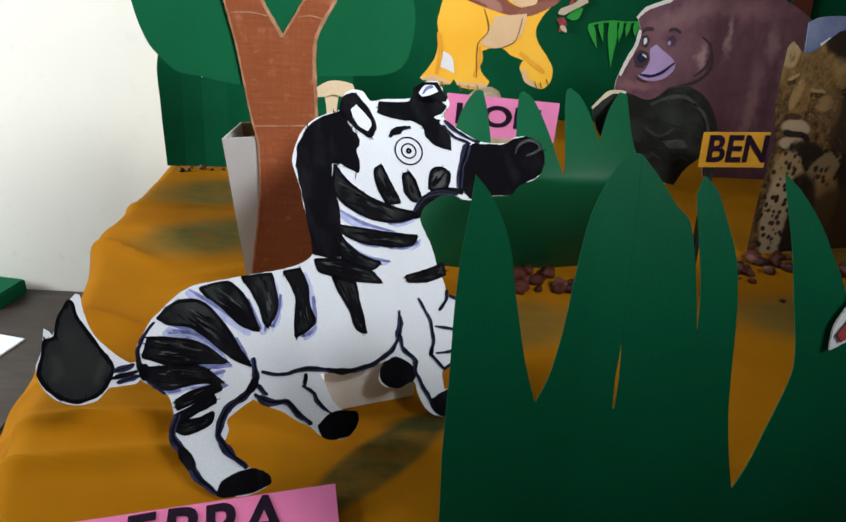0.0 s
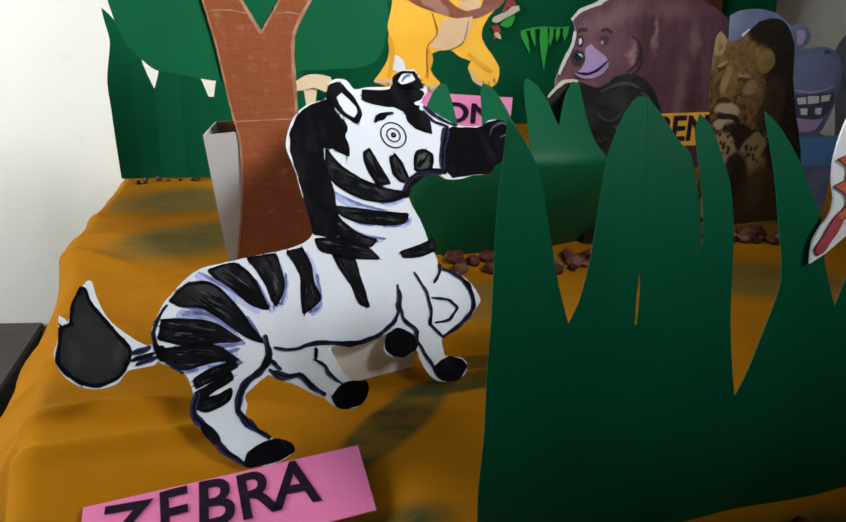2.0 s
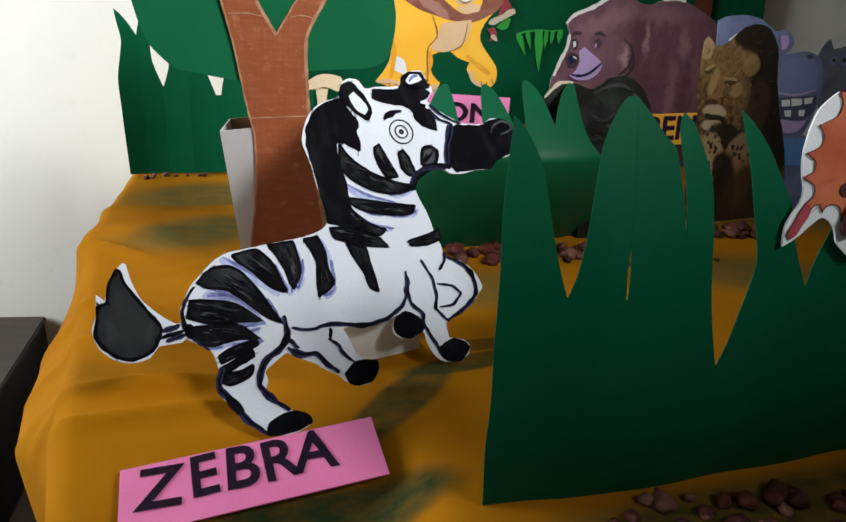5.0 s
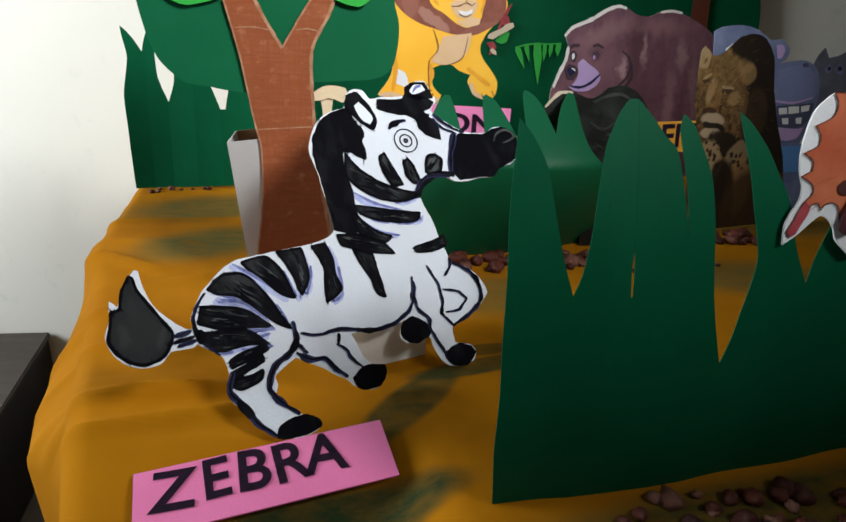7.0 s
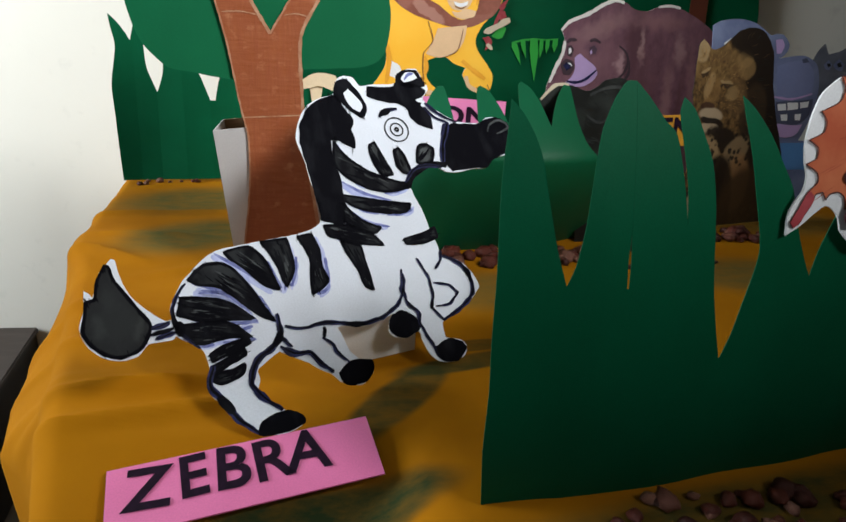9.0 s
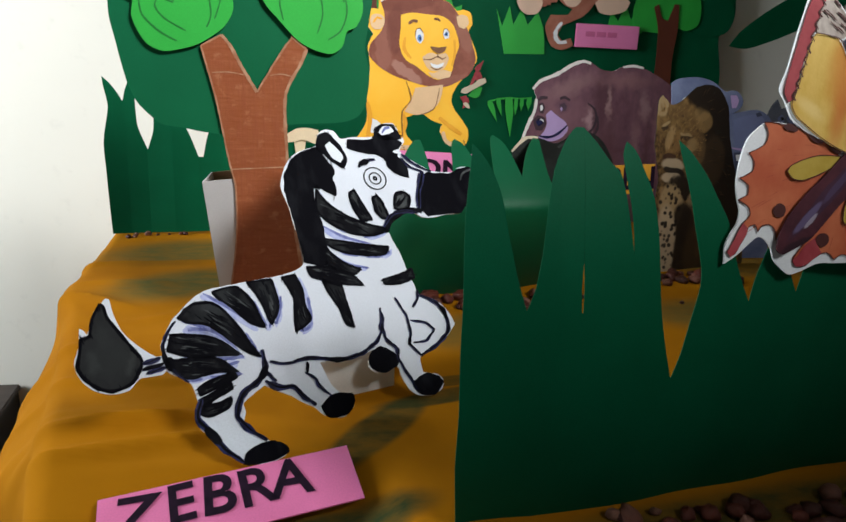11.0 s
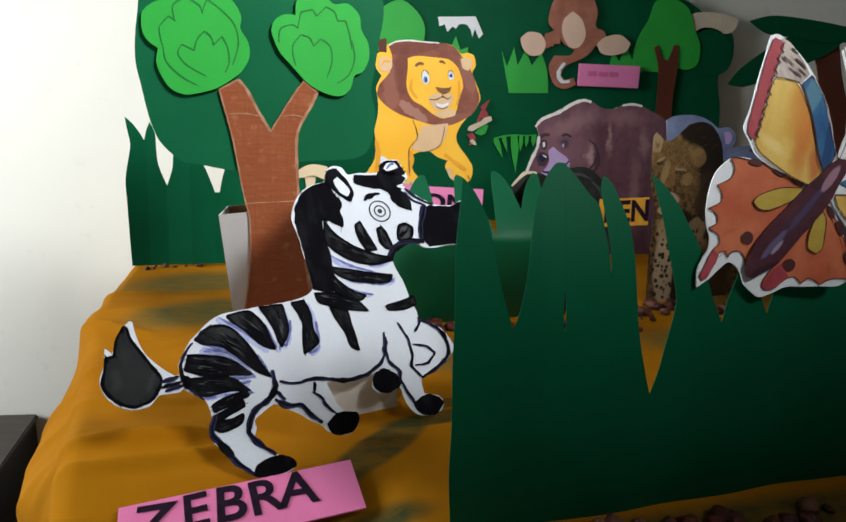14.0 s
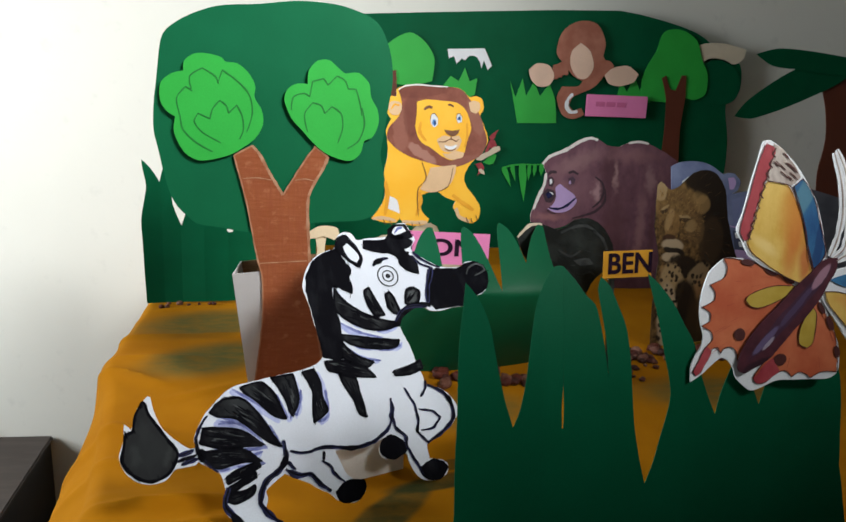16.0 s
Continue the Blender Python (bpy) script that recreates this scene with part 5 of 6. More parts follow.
def zebra():
    rnd = random.Random(11)
    mats = [WHITE_PAPER, CARD_EDGE, BLACK_INK, BLACK_MANE, NAVY_INK, LILAC_INK, GREY_WASH, BLUE_WASH, TAIL_PAINT]
    thing = empty("zebra_cutout", pose(-0.0136, 0.356, 0.001, -35.4, 0, 22.4))

    def piece(name, bm, label=""):
        bent_leg(bm)
        return part(name, bm, mats, thing, label)

    bm = bmesh.new()
    slab(bm, uneven(curve(whole(ZEBRA_EDGE)), 0.0003), 0.0, 0.0012, 0, 1)
    piece("sheet", bm, "white paper cut round the zebra")
    solid = ("mane", "muzzle", "hoofa", "hoofb", "hoofc", "hoofd", "crest", "ear", "tuft")
    marks = {**ZEBRA_BLACK, **ZEBRA_MORE}
    wash = bmesh.new()
    for k, pts in marks.items():
        bm = bmesh.new()
        loop = curve(mm(pts), True, 5)
        film_of(bm, uneven(grown(loop, 0.0009 if k in solid else 0.0006), 0.0008, 130), 0.0004, 8 if k == "tail" else 3 if k in solid else 2)
        if k not in solid:
            stroke(bm, uneven(mm(pts + pts[:1]), 0.0010, 90), 0.0024, 0.0006, 3, 0.6)
            if k[:6] == "stripe" and k[-1] in "abcdef" or k in ("necka", "neckb"):
                film_of(wash, [p + Vector((0.0032, 0, -0.0028)) for p in uneven(loop, 0.0026, 60)], 0.00025, 5)
                for q in (5, 9, 14):
                    a, b = loop[q * len(loop) // 20 % len(loop)], loop[(q + 4) * len(loop) // 20 % len(loop)]
                    stroke(wash, uneven([a + Vector((0.003, 0, -0.002)), (a + b) / 2 + Vector((0.003, 0, -0.003)), b + Vector((0.002, 0, -0.002))], 0.001, 60), 0.0026, 0.00030, 7, 0.2)
            if k == "tail":
                bristles(bm, loop, 0.00075, 3, 40, rnd)
                piece("tail_tuft", bm)
                continue
            streaks(bm, loop, 0.00048, 6, rnd, 9)
            streaks(bm, loop, 0.00054, 3, rnd, 26)
            if k[:5] == "cheek":
                film_of(bm, uneven(grown(loop, -0.0026), 0.0008, 130), 0.00058, 6)
        if k[:4] != "hoof":
            bristles(bm, loop, 0.00075, 3, 34 if k in ("mane", "muzzle") else 18, rnd, 1.5 if k == "mane" else 1.0)
        if k in ZEBRA_WHITE:
            film_of(bm, curve(mm(ZEBRA_WHITE[k])), 0.0009, 0)
        if k == "tuft":
            film_of(bm, curve(mm(ZEBRA_WHITE["curl"])), 0.0009, 0)
            stroke(bm, mm([(77, 240), (82, 245), (87, 246)]), 0.0024, 0.0010, 7, 0.3)
        if k == "muzzle":
            stroke(bm, uneven(mm([(146, 189), (149, 195), (155, 198.5), (162, 199.5), (168, 197), (169, 192), (163, 189), (155, 187)]), 0.0008, 120), 0.0022, 0.0010, 6, 0.3)
        piece(ZEBRA_PIECES.get(k, "stripe"), bm)
    for pts in ZEBRA_LILAC.values():
        stroke(wash, uneven(mm(pts), 0.001, 80), 0.0062, 0.00022, 5, 0.3)
        stroke(wash, [p + Vector((0.002, 0, 0.0015)) for p in uneven(mm(pts), 0.002, 60)], 0.0024, 0.00024, 7, 0.2)
    tagged(piece("wash", wash, "thin lilac-blue wash beside the stripes"), kind="stuff")
    thick = {"haunch": 4.6, "belly": 3.4, "nose": 5.6, "knot": 4.5, "brow": 3.6, "thigh": 4.0, "elbow": 3.6, "foreleg": 3.2, "shin": 5.2, "arm": 2.8, "jaw": 3.0}
    for k, pts in ZEBRA_LINES.items():
        bm = bmesh.new()
        line = uneven(curve(mm(pts), False, 3), 0.0008, 120)
        stroke(bm, line, thick.get(k, 2.6) / 1000, 0.0009, 4, 0.45, 2)
        stroke(bm, [p + Vector((0.0003, 0, 0.0002)) for p in line], thick.get(k, 2.6) / 2400, 0.00095, 3, 0.3, 2)
        for _ in range(max(1, len(line) // 9)):
            i = rnd.randrange(0, max(1, len(line) - 4))
            stroke(bm, [p + Vector((rnd.uniform(-0.0006, 0.0006), 0, rnd.uniform(-0.0006, 0.0006))) for p in line[i:i + 4]], thick.get(k, 2.6) / 1000 * rnd.uniform(1.0, 1.5), 0.00093, rnd.choice((3, 4, 4)), 0.15, 2)
        piece("outline", bm, "navy marker line")
    eye = mm(ZEBRA_EYE["c"])
    bm = bmesh.new()
    for p, w in ((eye[1], 0.0011), (eye[2], 0.0011)):
        ring(bm, eye[0], (p - eye[0]).length, w, 0.0006, 3)
    ring(bm, eye[0], (eye[3] - eye[0]).length, (eye[3] - eye[0]).length * 0.75, 0.0006, 3)
    piece("eye", bm, "eye drawn as thin rings")
    tagged(thing, "flat white paper zebra painted with black stripes, propped on the cloth", "paper cutout")
    # folded white card that props it up from behind
    thing = empty("card_stand", pose(-0.031, 0.4095, 0.0, 0, 0, 22.4))
    bm = bmesh.new()
    block(bm, -0.030, -0.018, 0.0, 0.036, -0.0165, 0.045)
    part("front_panel", bm, CARD_EDGE, thing)
    # side panels get a darker card than the front: shade put into colour
    bm = bmesh.new()
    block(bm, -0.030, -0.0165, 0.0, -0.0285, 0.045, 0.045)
    part("side_panel", bm, TONED_CARD, thing)
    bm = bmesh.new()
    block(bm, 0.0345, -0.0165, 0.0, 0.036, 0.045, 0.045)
    part("side_panel", bm, TONED_CARD, thing)
    tagged(thing, "folded white card stand behind the paper zebra", "card stand")


zebra()


def zebra_label():
    a, b, c = Vector((-0.1877, 0.2833, -0.0102)), Vector((-0.0362, 0.3117, 0.002)), Vector((-0.0265, 0.2679, -0.0087))
    u = (b - a).normalized()
    n = u.cross(b - c).normalized()
    v = n.cross(u)
    o = (a + c) / 2
    m = Matrix((u, v, n)).transposed().to_4x4()
    m.translation = o + n * 0.006 - v * 0.0045
    thing = empty("name_card", m)
    w, h = (b - a).length / 2, (b - c).length / 2
    bm = bmesh.new()
    block(bm, -w, -h, -0.001, w, h, 0.0)
    part("card", bm, PINK_CARD, thing)
    for letter, x, y, turn, tall, wide in (("Z", -0.0550, 0.0030, -4, 0.0400, 0.98), ("E", -0.0300, 0.0048, 2, 0.0415, 0.84), ("B", -0.0080, 0.0046, -2, 0.0430, 0.88),
                                           ("R", 0.0145, 0.0042, 3, 0.0420, 0.88), ("A", 0.0365, 0.0050, -3, 0.0420, 0.90)):
        written("letter", letter, tall, pose(x, y, 0.0006, 0, 0, turn), BLACK_TEXT, thing, 0.0008, wide)
    tagged(thing, "pink card lettered ZEBRA in black marker, on the cloth", "name card")


zebra_label()


# ---- grass of dark green card ----
def bow(z):
    """How far the front sheet bellies forward, by height."""
    return -0.022 * (1 - ((z - 0.12) / 0.12) ** 2)


def grass(name, loop, m, label, mats=None, bent=False, folds=()):
    bm = bmesh.new()
    slab(bm, loop, 0.0, 0.0004, 0, 0)
    if bent:
        for i in range(1, 24):
            bmesh.ops.bisect_plane(bm, geom=list(bm.verts) + list(bm.edges) + list(bm.faces), plane_co=(0, 0, 0.01 * i), plane_no=(0, 0, 1))
        for i in range(0, 32):
            bmesh.ops.bisect_plane(bm, geom=list(bm.verts) + list(bm.edges) + list(bm.faces), plane_co=(0.01 * i, 0, 0), plane_no=(1, 0, 0))
        for v in bm.verts:
            v.co.y += bow(v.co.z) + 0.004 * noise.noise(Vector((v.co.x * 14, 0, v.co.z * 5)))
    for x0, x1, slope in folds:
        for x in (x0, x1):
            bmesh.ops.bisect_plane(bm, geom=list(bm.verts) + list(bm.edges) + list(bm.faces), plane_co=(x, 0, 0), plane_no=(1, 0, 0))
    for v in bm.verts:
        for x0, x1, slope in folds:
            v.co.y += slope * (min(max(v.co.x, x0), x1) - x1)
    ob = part(name, bm, mats or GREEN_CARD, None, "", bent)
    ob.matrix_world = m
    return tagged(ob, label, "paper grass", "cut paper grass")


# the middle blade is torn down its length; only the foot of the tear stands open
TEAR = ((61.6, 215), (60.2, 200), (59.0, 185), (58.0, 170), (57.4, 160), (56.7, 152), (56.2, 146), (56.5, 133),
        (57.5, 133), (57.8, 146), (57.7, 152), (57.6, 160), (58.1, 170), (59.1, 185), (60.3, 200), (61.7, 215), (63.1, 229))
front = mm(FRONT_GRASS["a"][:22] + list(TEAR) + FRONT_GRASS["b"] + FRONT_GRASS["c"])
front = [Vector((0.0, 0, 0.0))] + front[:-1] + [Vector((front[-1].x, 0, 0.0))]
grass("paper_grass", curve(front, True, 3), pose(0.025, 0.220, -0.001, -4.5, 0, 8.5), "tall dark green card cut into grass blades, standing in front", bent=True, folds=((-0.01, 0.045, -0.15),))
left = whole(LEFT_GRASS)
left = [Vector((p.x, 0, max(0, p.z))) for p in left]
grass("paper_grass", curve(left, True, 3), pose(-0.350, 0.939, 0.0, -3, 0, 0), "dark green card grass blades standing by the wall", GREEN_BACK, folds=((-0.01, 0.026, 0.06), (0.054, 0.090, -0.10), (0.127, 0.16, 0.12)))


def rolled_grass():
    """A grass card bent into an arc, round towards the viewer."""
    loop = mm(ROLLED_GRASS["foot"] + ROLLED_GRASS["a"] + ROLLED_GRASS["b"] + ROLLED_GRASS["c"] + ROLLED_GRASS["d"])
    bm = bmesh.new()
    slab(bm, curve(loop, True, 3), 0.0, 0.0008, 0, 0)
    for i in range(-32, 27):
        bmesh.ops.bisect_plane(bm, geom=list(bm.verts) + list(bm.edges) + list(bm.faces), plane_co=(0.005 * i, 0, 0), plane_no=(1, 0, 0))
    for i in range(1, 16):
        bmesh.ops.bisect_plane(bm, geom=list(bm.verts) + list(bm.edges) + list(bm.faces), plane_co=(0, 0, 0.0125 * i), plane_no=(0, 0, 1))
    for v in bm.verts:
        u, z, back = v.co.x, max(0.0, v.co.z), v.co.y
        a = (u - 0.005) / 0.150
        low = max(0, 1 - z / 0.115)
        x = (0.150 + 0.012 * (1 - low)) * math.sin(a)
        fall = -0.022 + 0.063 * low ** 1.5 if z < 0.115 else -0.022 + 0.086 * ((z - 0.115) / 0.075) ** 1.3
        v.co = Vector((0.005 + x, 0.150 * (1 - math.cos(a)) * (1 - 0.6 * low) + 0.25 * x * low + fall + back, z))
    ob = part("paper_grass", bm, GREEN_SHINY, None, "", True)
    ob.matrix_world = pose(0.14, 0.605, 0.0)
    tagged(ob, "dark green card grass bent into a round standing roll", "paper grass", "cut paper grass")


rolled_grass()


# ---- the tree ----
def tree():
    thing = empty("paper_tree", pose(-0.11, 0.545, 0.0, -2, 0, 0))
    bm = bmesh.new()
    slab(bm, curve(mm([(x, max(z, 0)) for x, z in TREE["trunk"]])), 0.0, 0.003, 0, 1)
    for k in "jkl":
        stroke(bm, uneven(mm(TREE_VEINS[k]), 0.0006, 200), 0.0011, 0.0004, 1, 0.8)
    rim = uneven(curve(mm([(x, max(z, 0)) for x, z in TREE["trunk"]])), 0.0004, 260)
    for a, b in zip(rim, rim[1:] + rim[:1]):
        if max(a.z, b.z) > 0.002:
            stroke(bm, [a, (a + b) / 2, b], 0.0030 if b.z < a.z else 0.0016, 0.0003, 1, 0.9, 1)
    part("trunk", bm, [BROWN_TRUNK, BROWN_PALE], thing, "brown crayoned cardboard trunk forked in two")
    bm = bmesh.new()
    slab(bm, curve(mm(TREE["crown"])), 0.0032, 0.001, 0, 0)
    part("crown", bm, CROWN_GREEN, thing, "large dark green card crown")
    for k, lines in (("clumpa", "abcde"), ("clumpb", "fghi")):
        bm = bmesh.new()
        slab(bm, curve(mm(TREE[k])), -0.0014, 0.001, 0, 0)
        for q in lines:
            stroke(bm, mm(TREE_VEINS[q]), 0.0013, 0.0018, 1, 0.8)
        part("leaf_clump", bm, [LEAF_GREEN, LEAF_LINE], thing, "bright green paper leaf clump with drawn lines")
    tagged(thing, "cut paper tree with brown trunk and two bright leaf clumps", "paper tree")
    box = empty("white_carton", pose(-0.092, 0.552, 0.004, 0, -6.5, 0))
    h = 0.147
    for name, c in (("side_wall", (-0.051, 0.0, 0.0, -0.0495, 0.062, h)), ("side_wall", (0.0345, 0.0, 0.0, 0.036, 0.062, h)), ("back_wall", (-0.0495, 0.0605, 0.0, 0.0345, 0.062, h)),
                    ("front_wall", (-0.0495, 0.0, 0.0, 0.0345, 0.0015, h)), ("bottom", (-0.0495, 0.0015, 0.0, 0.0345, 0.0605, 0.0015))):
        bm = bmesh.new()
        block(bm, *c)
        part(name, bm, KRAFT if name == "back_wall" or c[0] > 0.03 else TONED_CARD, box)
    tagged(box, "open white carton standing behind the paper tree trunk", "carton")


tree()


def mushroom():
    thing = empty("paper_mushroom", pose(-0.0755, 0.5475, 0.0, -2, 0, 0))
    bm = bmesh.new()
    slab(bm, curve(mm([(2, 150), (13, 150), (12, 160), (11, 172), (13, 186), (1, 186), (3, 172), (2, 160)])), 0.0, 0.001, 0, 0)
    part("stem", bm, MUSHROOM, thing, "beige paper stem")
    bm = bmesh.new()
    slab(bm, curve(mm([(-6, 190), (-5, 183), (3, 184), (9, 186), (16, 184), (21, 182), (26, 188), (24, 195), (14, 197), (4, 196)])), -0.002, 0.001, 0, 0)
    part("cap", bm, MUSHROOM, thing, "wavy beige paper cap")
    tagged(thing, "beige paper mushroom pasted on the crown beside the trunk", "paper mushroom")


mushroom()


# ---- the other cut-outs ----
def lion():
    d = LION
    white, nose, navy, shade, blue, line = 4, 5, 6, 7, 8, 9
    paws = [(mm_x, mm_z) for mm_x, mm_z in ((-84, 137), (-74, 136), (-50, 133), (-38, 133), (-26, 134), (52, 143), (60, 142), (68, 147))]
    cutout("lion_cutout", pose(0.11, 0.93, 0.0, -2), uneven(curve(whole(d, "edge", "edgeb")), 0.0005),
           [LION_YELLOW, CARD_EDGE, MANE_PAINT, CREAM, BRIGHT_EYE, BROWN_DARK, NAVY_INK, LION_SHADE, POOL_BLUE, LION_LINE],
           [("mane", [(d["mane"], 2, 1)], [(d["mane"][:5], 0.0024, 1, 2.6)], "brown brushed mane"),
            ("face", [(d["face"], 0, 2)], [([(-30, 300), (-31, 284), (-20, 270)], 0.005, shade, 2.2), ([(44, 300), (46, 280), (42, 262)], 0.004, shade, 2.2), (d["browa"], 0.0042, line, 4), (d["browb"], 0.0030, line, 4)], ""),
            ("muzzle", [(d["snout"], 3, 3), (d["chin"], 3, 3), ([(9, 265), (20, 263), (30, 267), (28, 261), (20, 258), (12, 260)], white, 4)], [(d["mouth"], 0.0016, line, 5), ([(10, 259), (20, 256), (28, 260)], 0.0014, line, 5), ([(20, 279), (20, 273)], 0.0012, line, 5)], "cream muzzle with a grey-white mouth"),
            ("nose", [(d["nose"], line, 5)], [], ""),
            ("eye", [(d["eyea"], white, 4), (d["irisa"], blue, 5), ([(-9, 301), (-7, 303), (-6, 298), (-8, 296)], navy, 6)], [(d["eyea"][:4], 0.0009, line, 7)], ""),
            ("eye", [(d["eyeb"], white, 4), (d["irisb"], blue, 5), ([(30, 308), (32, 310), (33, 306), (31, 305)], navy, 6)], [(d["eyeb"][:4], 0.0009, line, 7)], ""),
            ("ear", [(d["eara"], 3, 3)], [([(-78, 318), (-72, 326), (-65, 324)], 0.0030, shade, 4)], ""),
            ("ear", [(d["earb"], 3, 3)], [], ""),
            ("chest", [(d["chest"], 3, 2)], [(d["leg"], 0.0014, line, 4), (d["legb"], 0.0014, line, 4)], "cream chest"),
            ("leg", [(d["white"], white, 1)], [], ""), ("leg", [], [([(-84, 205), (-80, 180), (-84, 150)], 0.007, shade, 1.5)], ""), ("leg", [], [([(-30, 190), (-26, 175), (-33, 150)], 0.006, shade, 1.5)], ""), ("leg", [], [([(26, 185), (44, 172), (62, 160)], 0.006, shade, 1.5)], "")] +
           [("paw", [], [(d[k], 0.006, 3, 3)] + [([(x - 2, z + 6), (x, z), (x + 2, z - 2)], 0.0012, line, 5) for x, z in toes], "") for k, toes in (("pawa", paws[:2]), ("pawb", paws[2:5]), ("pawc", paws[5:]))],
           "yellow paper lion with a brown mane standing on a pale rock")


lion()


def bear():
    d = BEAR
    white, lilac, dark, line = 2, 3, 4, 5
    cutout("bear_cutout", pose(0.39, 1.04, 0.0, -2), uneven(curve(mm([(x, z if z > 60 else 0) for x, z in d["edge"]])), 0.0006, 90),
           [BEAR_PAINT, CARD_EDGE, BRIGHT_EYE, LILAC_PAINT, BEAR_LINE, NAVY_INK, BEAR_FUR],
           [("muzzle", [(d["snout"], lilac, 2)], [(d["mouth"], 0.0046, line, 4), ([(-58, 148), (-50, 143), (-40, 141)], 0.0022, dark, 4)], "lilac muzzle with a dark smile"),
            ("nose", [(d["nose"], dark, 3), ([(-63, 176), (-58, 182), (-51, 180), (-49, 173), (-56, 168)], line, 4)], [([(-55, 180), (-51, 179), (-48, 176)], 0.0022, white, 5)], ""),
            ("eye", [([(-59, 206), (-52, 209), (-47, 201), (-50, 190), (-57, 192)], dark, 2), ([(-57, 203), (-53, 205), (-51, 198), (-55, 194)], white, 4)], [(d["browa"], 0.0050, dark, 3)], ""),
            ("eye", [([(-21, 206), (-13, 210), (-7, 204), (-10, 196), (-19, 196)], 6, 2), ([(-20, 200), (-17, 203), (-15, 198), (-18, 195)], lilac, 4)], [(d["browb"], 0.0050, dark, 3)], ""),
            ("ear", [], [(d["ear"], 0.0040, dark, 2), (d["jaw"], 0.0050, dark, 2)], ""),
            ("rim", [], [(d["rima"], 0.0062, 1, 2)], "white paper left bare along the back"), ("rim", [], [(d["rimb"], 0.0045, 1, 2)], ""), ("rim", [], [(d["rimc"], 0.0060, 1, 2)], "")],
           "purple-brown painted paper bear with a lilac muzzle")


bear()


def panther():
    d = PANTHER
    rnd = random.Random(6)
    edge = curve(mm([(x, z if z > 30 else 0) for x, z in d["edge"]]))
    thing = cutout("panther_cutout", pose(0.26, 0.668, 0.0), uneven(edge, 0.001, 120), [SOFT_BLACK, SOFT_BLACK, GREY_SHEEN, DEEP_SHEEN, CREAM_WHITE],
                   [("ear", [], [([(-30, 172), (-14, 180), (4, 182), (18, 174)], 0.0040, 2, 2), ([(12, 176), (26, 166), (34, 150)], 0.0036, 2, 2)], ""),
                    ("snout", [(d["sheen"], 2, 1)], [([(-30, 150), (-14, 142), (-2, 150)], 0.0030, 2, 2), ([(4, 118), (14, 122), (22, 116)], 0.0030, 2, 2)], ""),
                    ("rim", [], [([(-86, 166), (-70, 182), (-55, 183)], 0.0040, 4, 2)], "pale cut edge")],
                   "glossy black printed panther cut from paper")
    bm = bmesh.new()
    fur(bm, edge, None, 160, 0.006, 0.0013, 0.0006, (3, 3, 3, 3), rnd, Vector((0.9, 0, -0.4)))
    tagged(part("fur", bm, [SOFT_BLACK, SOFT_BLACK, GREY_SHEEN, DEEP_SHEEN], thing), kind="stuff")


panther()


def big_cat():
    rnd = random.Random(3)
    edge = curve(mm([(x, z if z > 25 else 0) for x, z in CAT["edge"]]))
    thing = cutout("big_cat_cutout", pose(0.39, 0.715, 0.0, -3, 0, 15), uneven(edge, 0.0012, 140), [CAT_PRINT, SOFT_BLACK, PHOTO_BROWN, PHOTO_GOLD, CREAM_WHITE], [], "brown spotted big cat cut from a printed photograph", thick=0.0006)
    bm = bmesh.new()
    head = curve(mm([(-3, 226), (1, 232), (14, 222), (34, 226), (50, 222), (66, 212), (80, 200), (84, 180), (80, 160), (66, 148), (50, 150), (14, 166), (5, 172), (-2, 185)]))
    fur(bm, head, Vector((0.020, 0, 0.158)), 420, 0.0024, 0.0007, 0.0010, (2, 3, 3), rnd)
    mane = curve(mm([(60, 240), (75, 249), (98, 242), (114, 220), (124, 182), (138, 142), (150, 98), (110, 90), (90, 120), (88, 160), (92, 200)]))
    fur(bm, mane, Vector((0.03, 0, 0.17)), 160, 0.006, 0.0008, 0.0010, (1, 1, 2), rnd)
    tagged(part("fur", bm, [CAT_PRINT, SOFT_BLACK, PHOTO_BROWN, PHOTO_GOLD], thing), kind="stuff")


big_cat()


def hippo():
    d = HIPPO
    cutout("hippo_cutout", pose(0.585, 0.79, 0.0), curve(mm([(x, z if z > 90 else 0) for x, z in d["edge"]])),
           [HIPPO_BLUE, HIPPO_BLUE, HIPPO_LIGHT, HIPPO_DARK, BRIGHT_EYE, POOL_BLUE, LILAC_PAINT],
           [("ear", [(d["ear"], 6, 1)], [], ""), ("ear", [(d["earb"], 4, 1)], [], ""), ("snout", [(d["snout"], 2, 1), (d["nostril"], 3, 2)], [([(-50, 165), (-20, 162), (8, 170)], 0.0030, 6, 2)], ""),
            ("mouth", [(d["mouth"], 3, 2)], [], "")] + [("tooth", [(d[k], 4, 3)], [], "") for k in ("tootha", "toothb", "toothc", "toothd", "toothe")] +
           [("lip", [(d["lip"], 6, 3)], [], ""), ("pool", [(d["pool"], 5, 1)], [], "")],
           "grey-blue painted paper hippo with white teeth")
    d = RHINO
    cutout("rhino_cutout", pose(0.68, 0.86, 0.0), curve(mm([(x, z if z > 90 else 0) for x, z in d["edge"]])), [SLATE, GREY_WASH, SOFT_BLACK, HIPPO_BLUE],
           [("eye", [(d["eyea"], 3, 1), (d["pupa"], 2, 2)], [], ""), ("eye", [(d["eyeb"], 3, 1), (d["pupb"], 2, 2)], [], "")], "slate grey painted paper rhino")


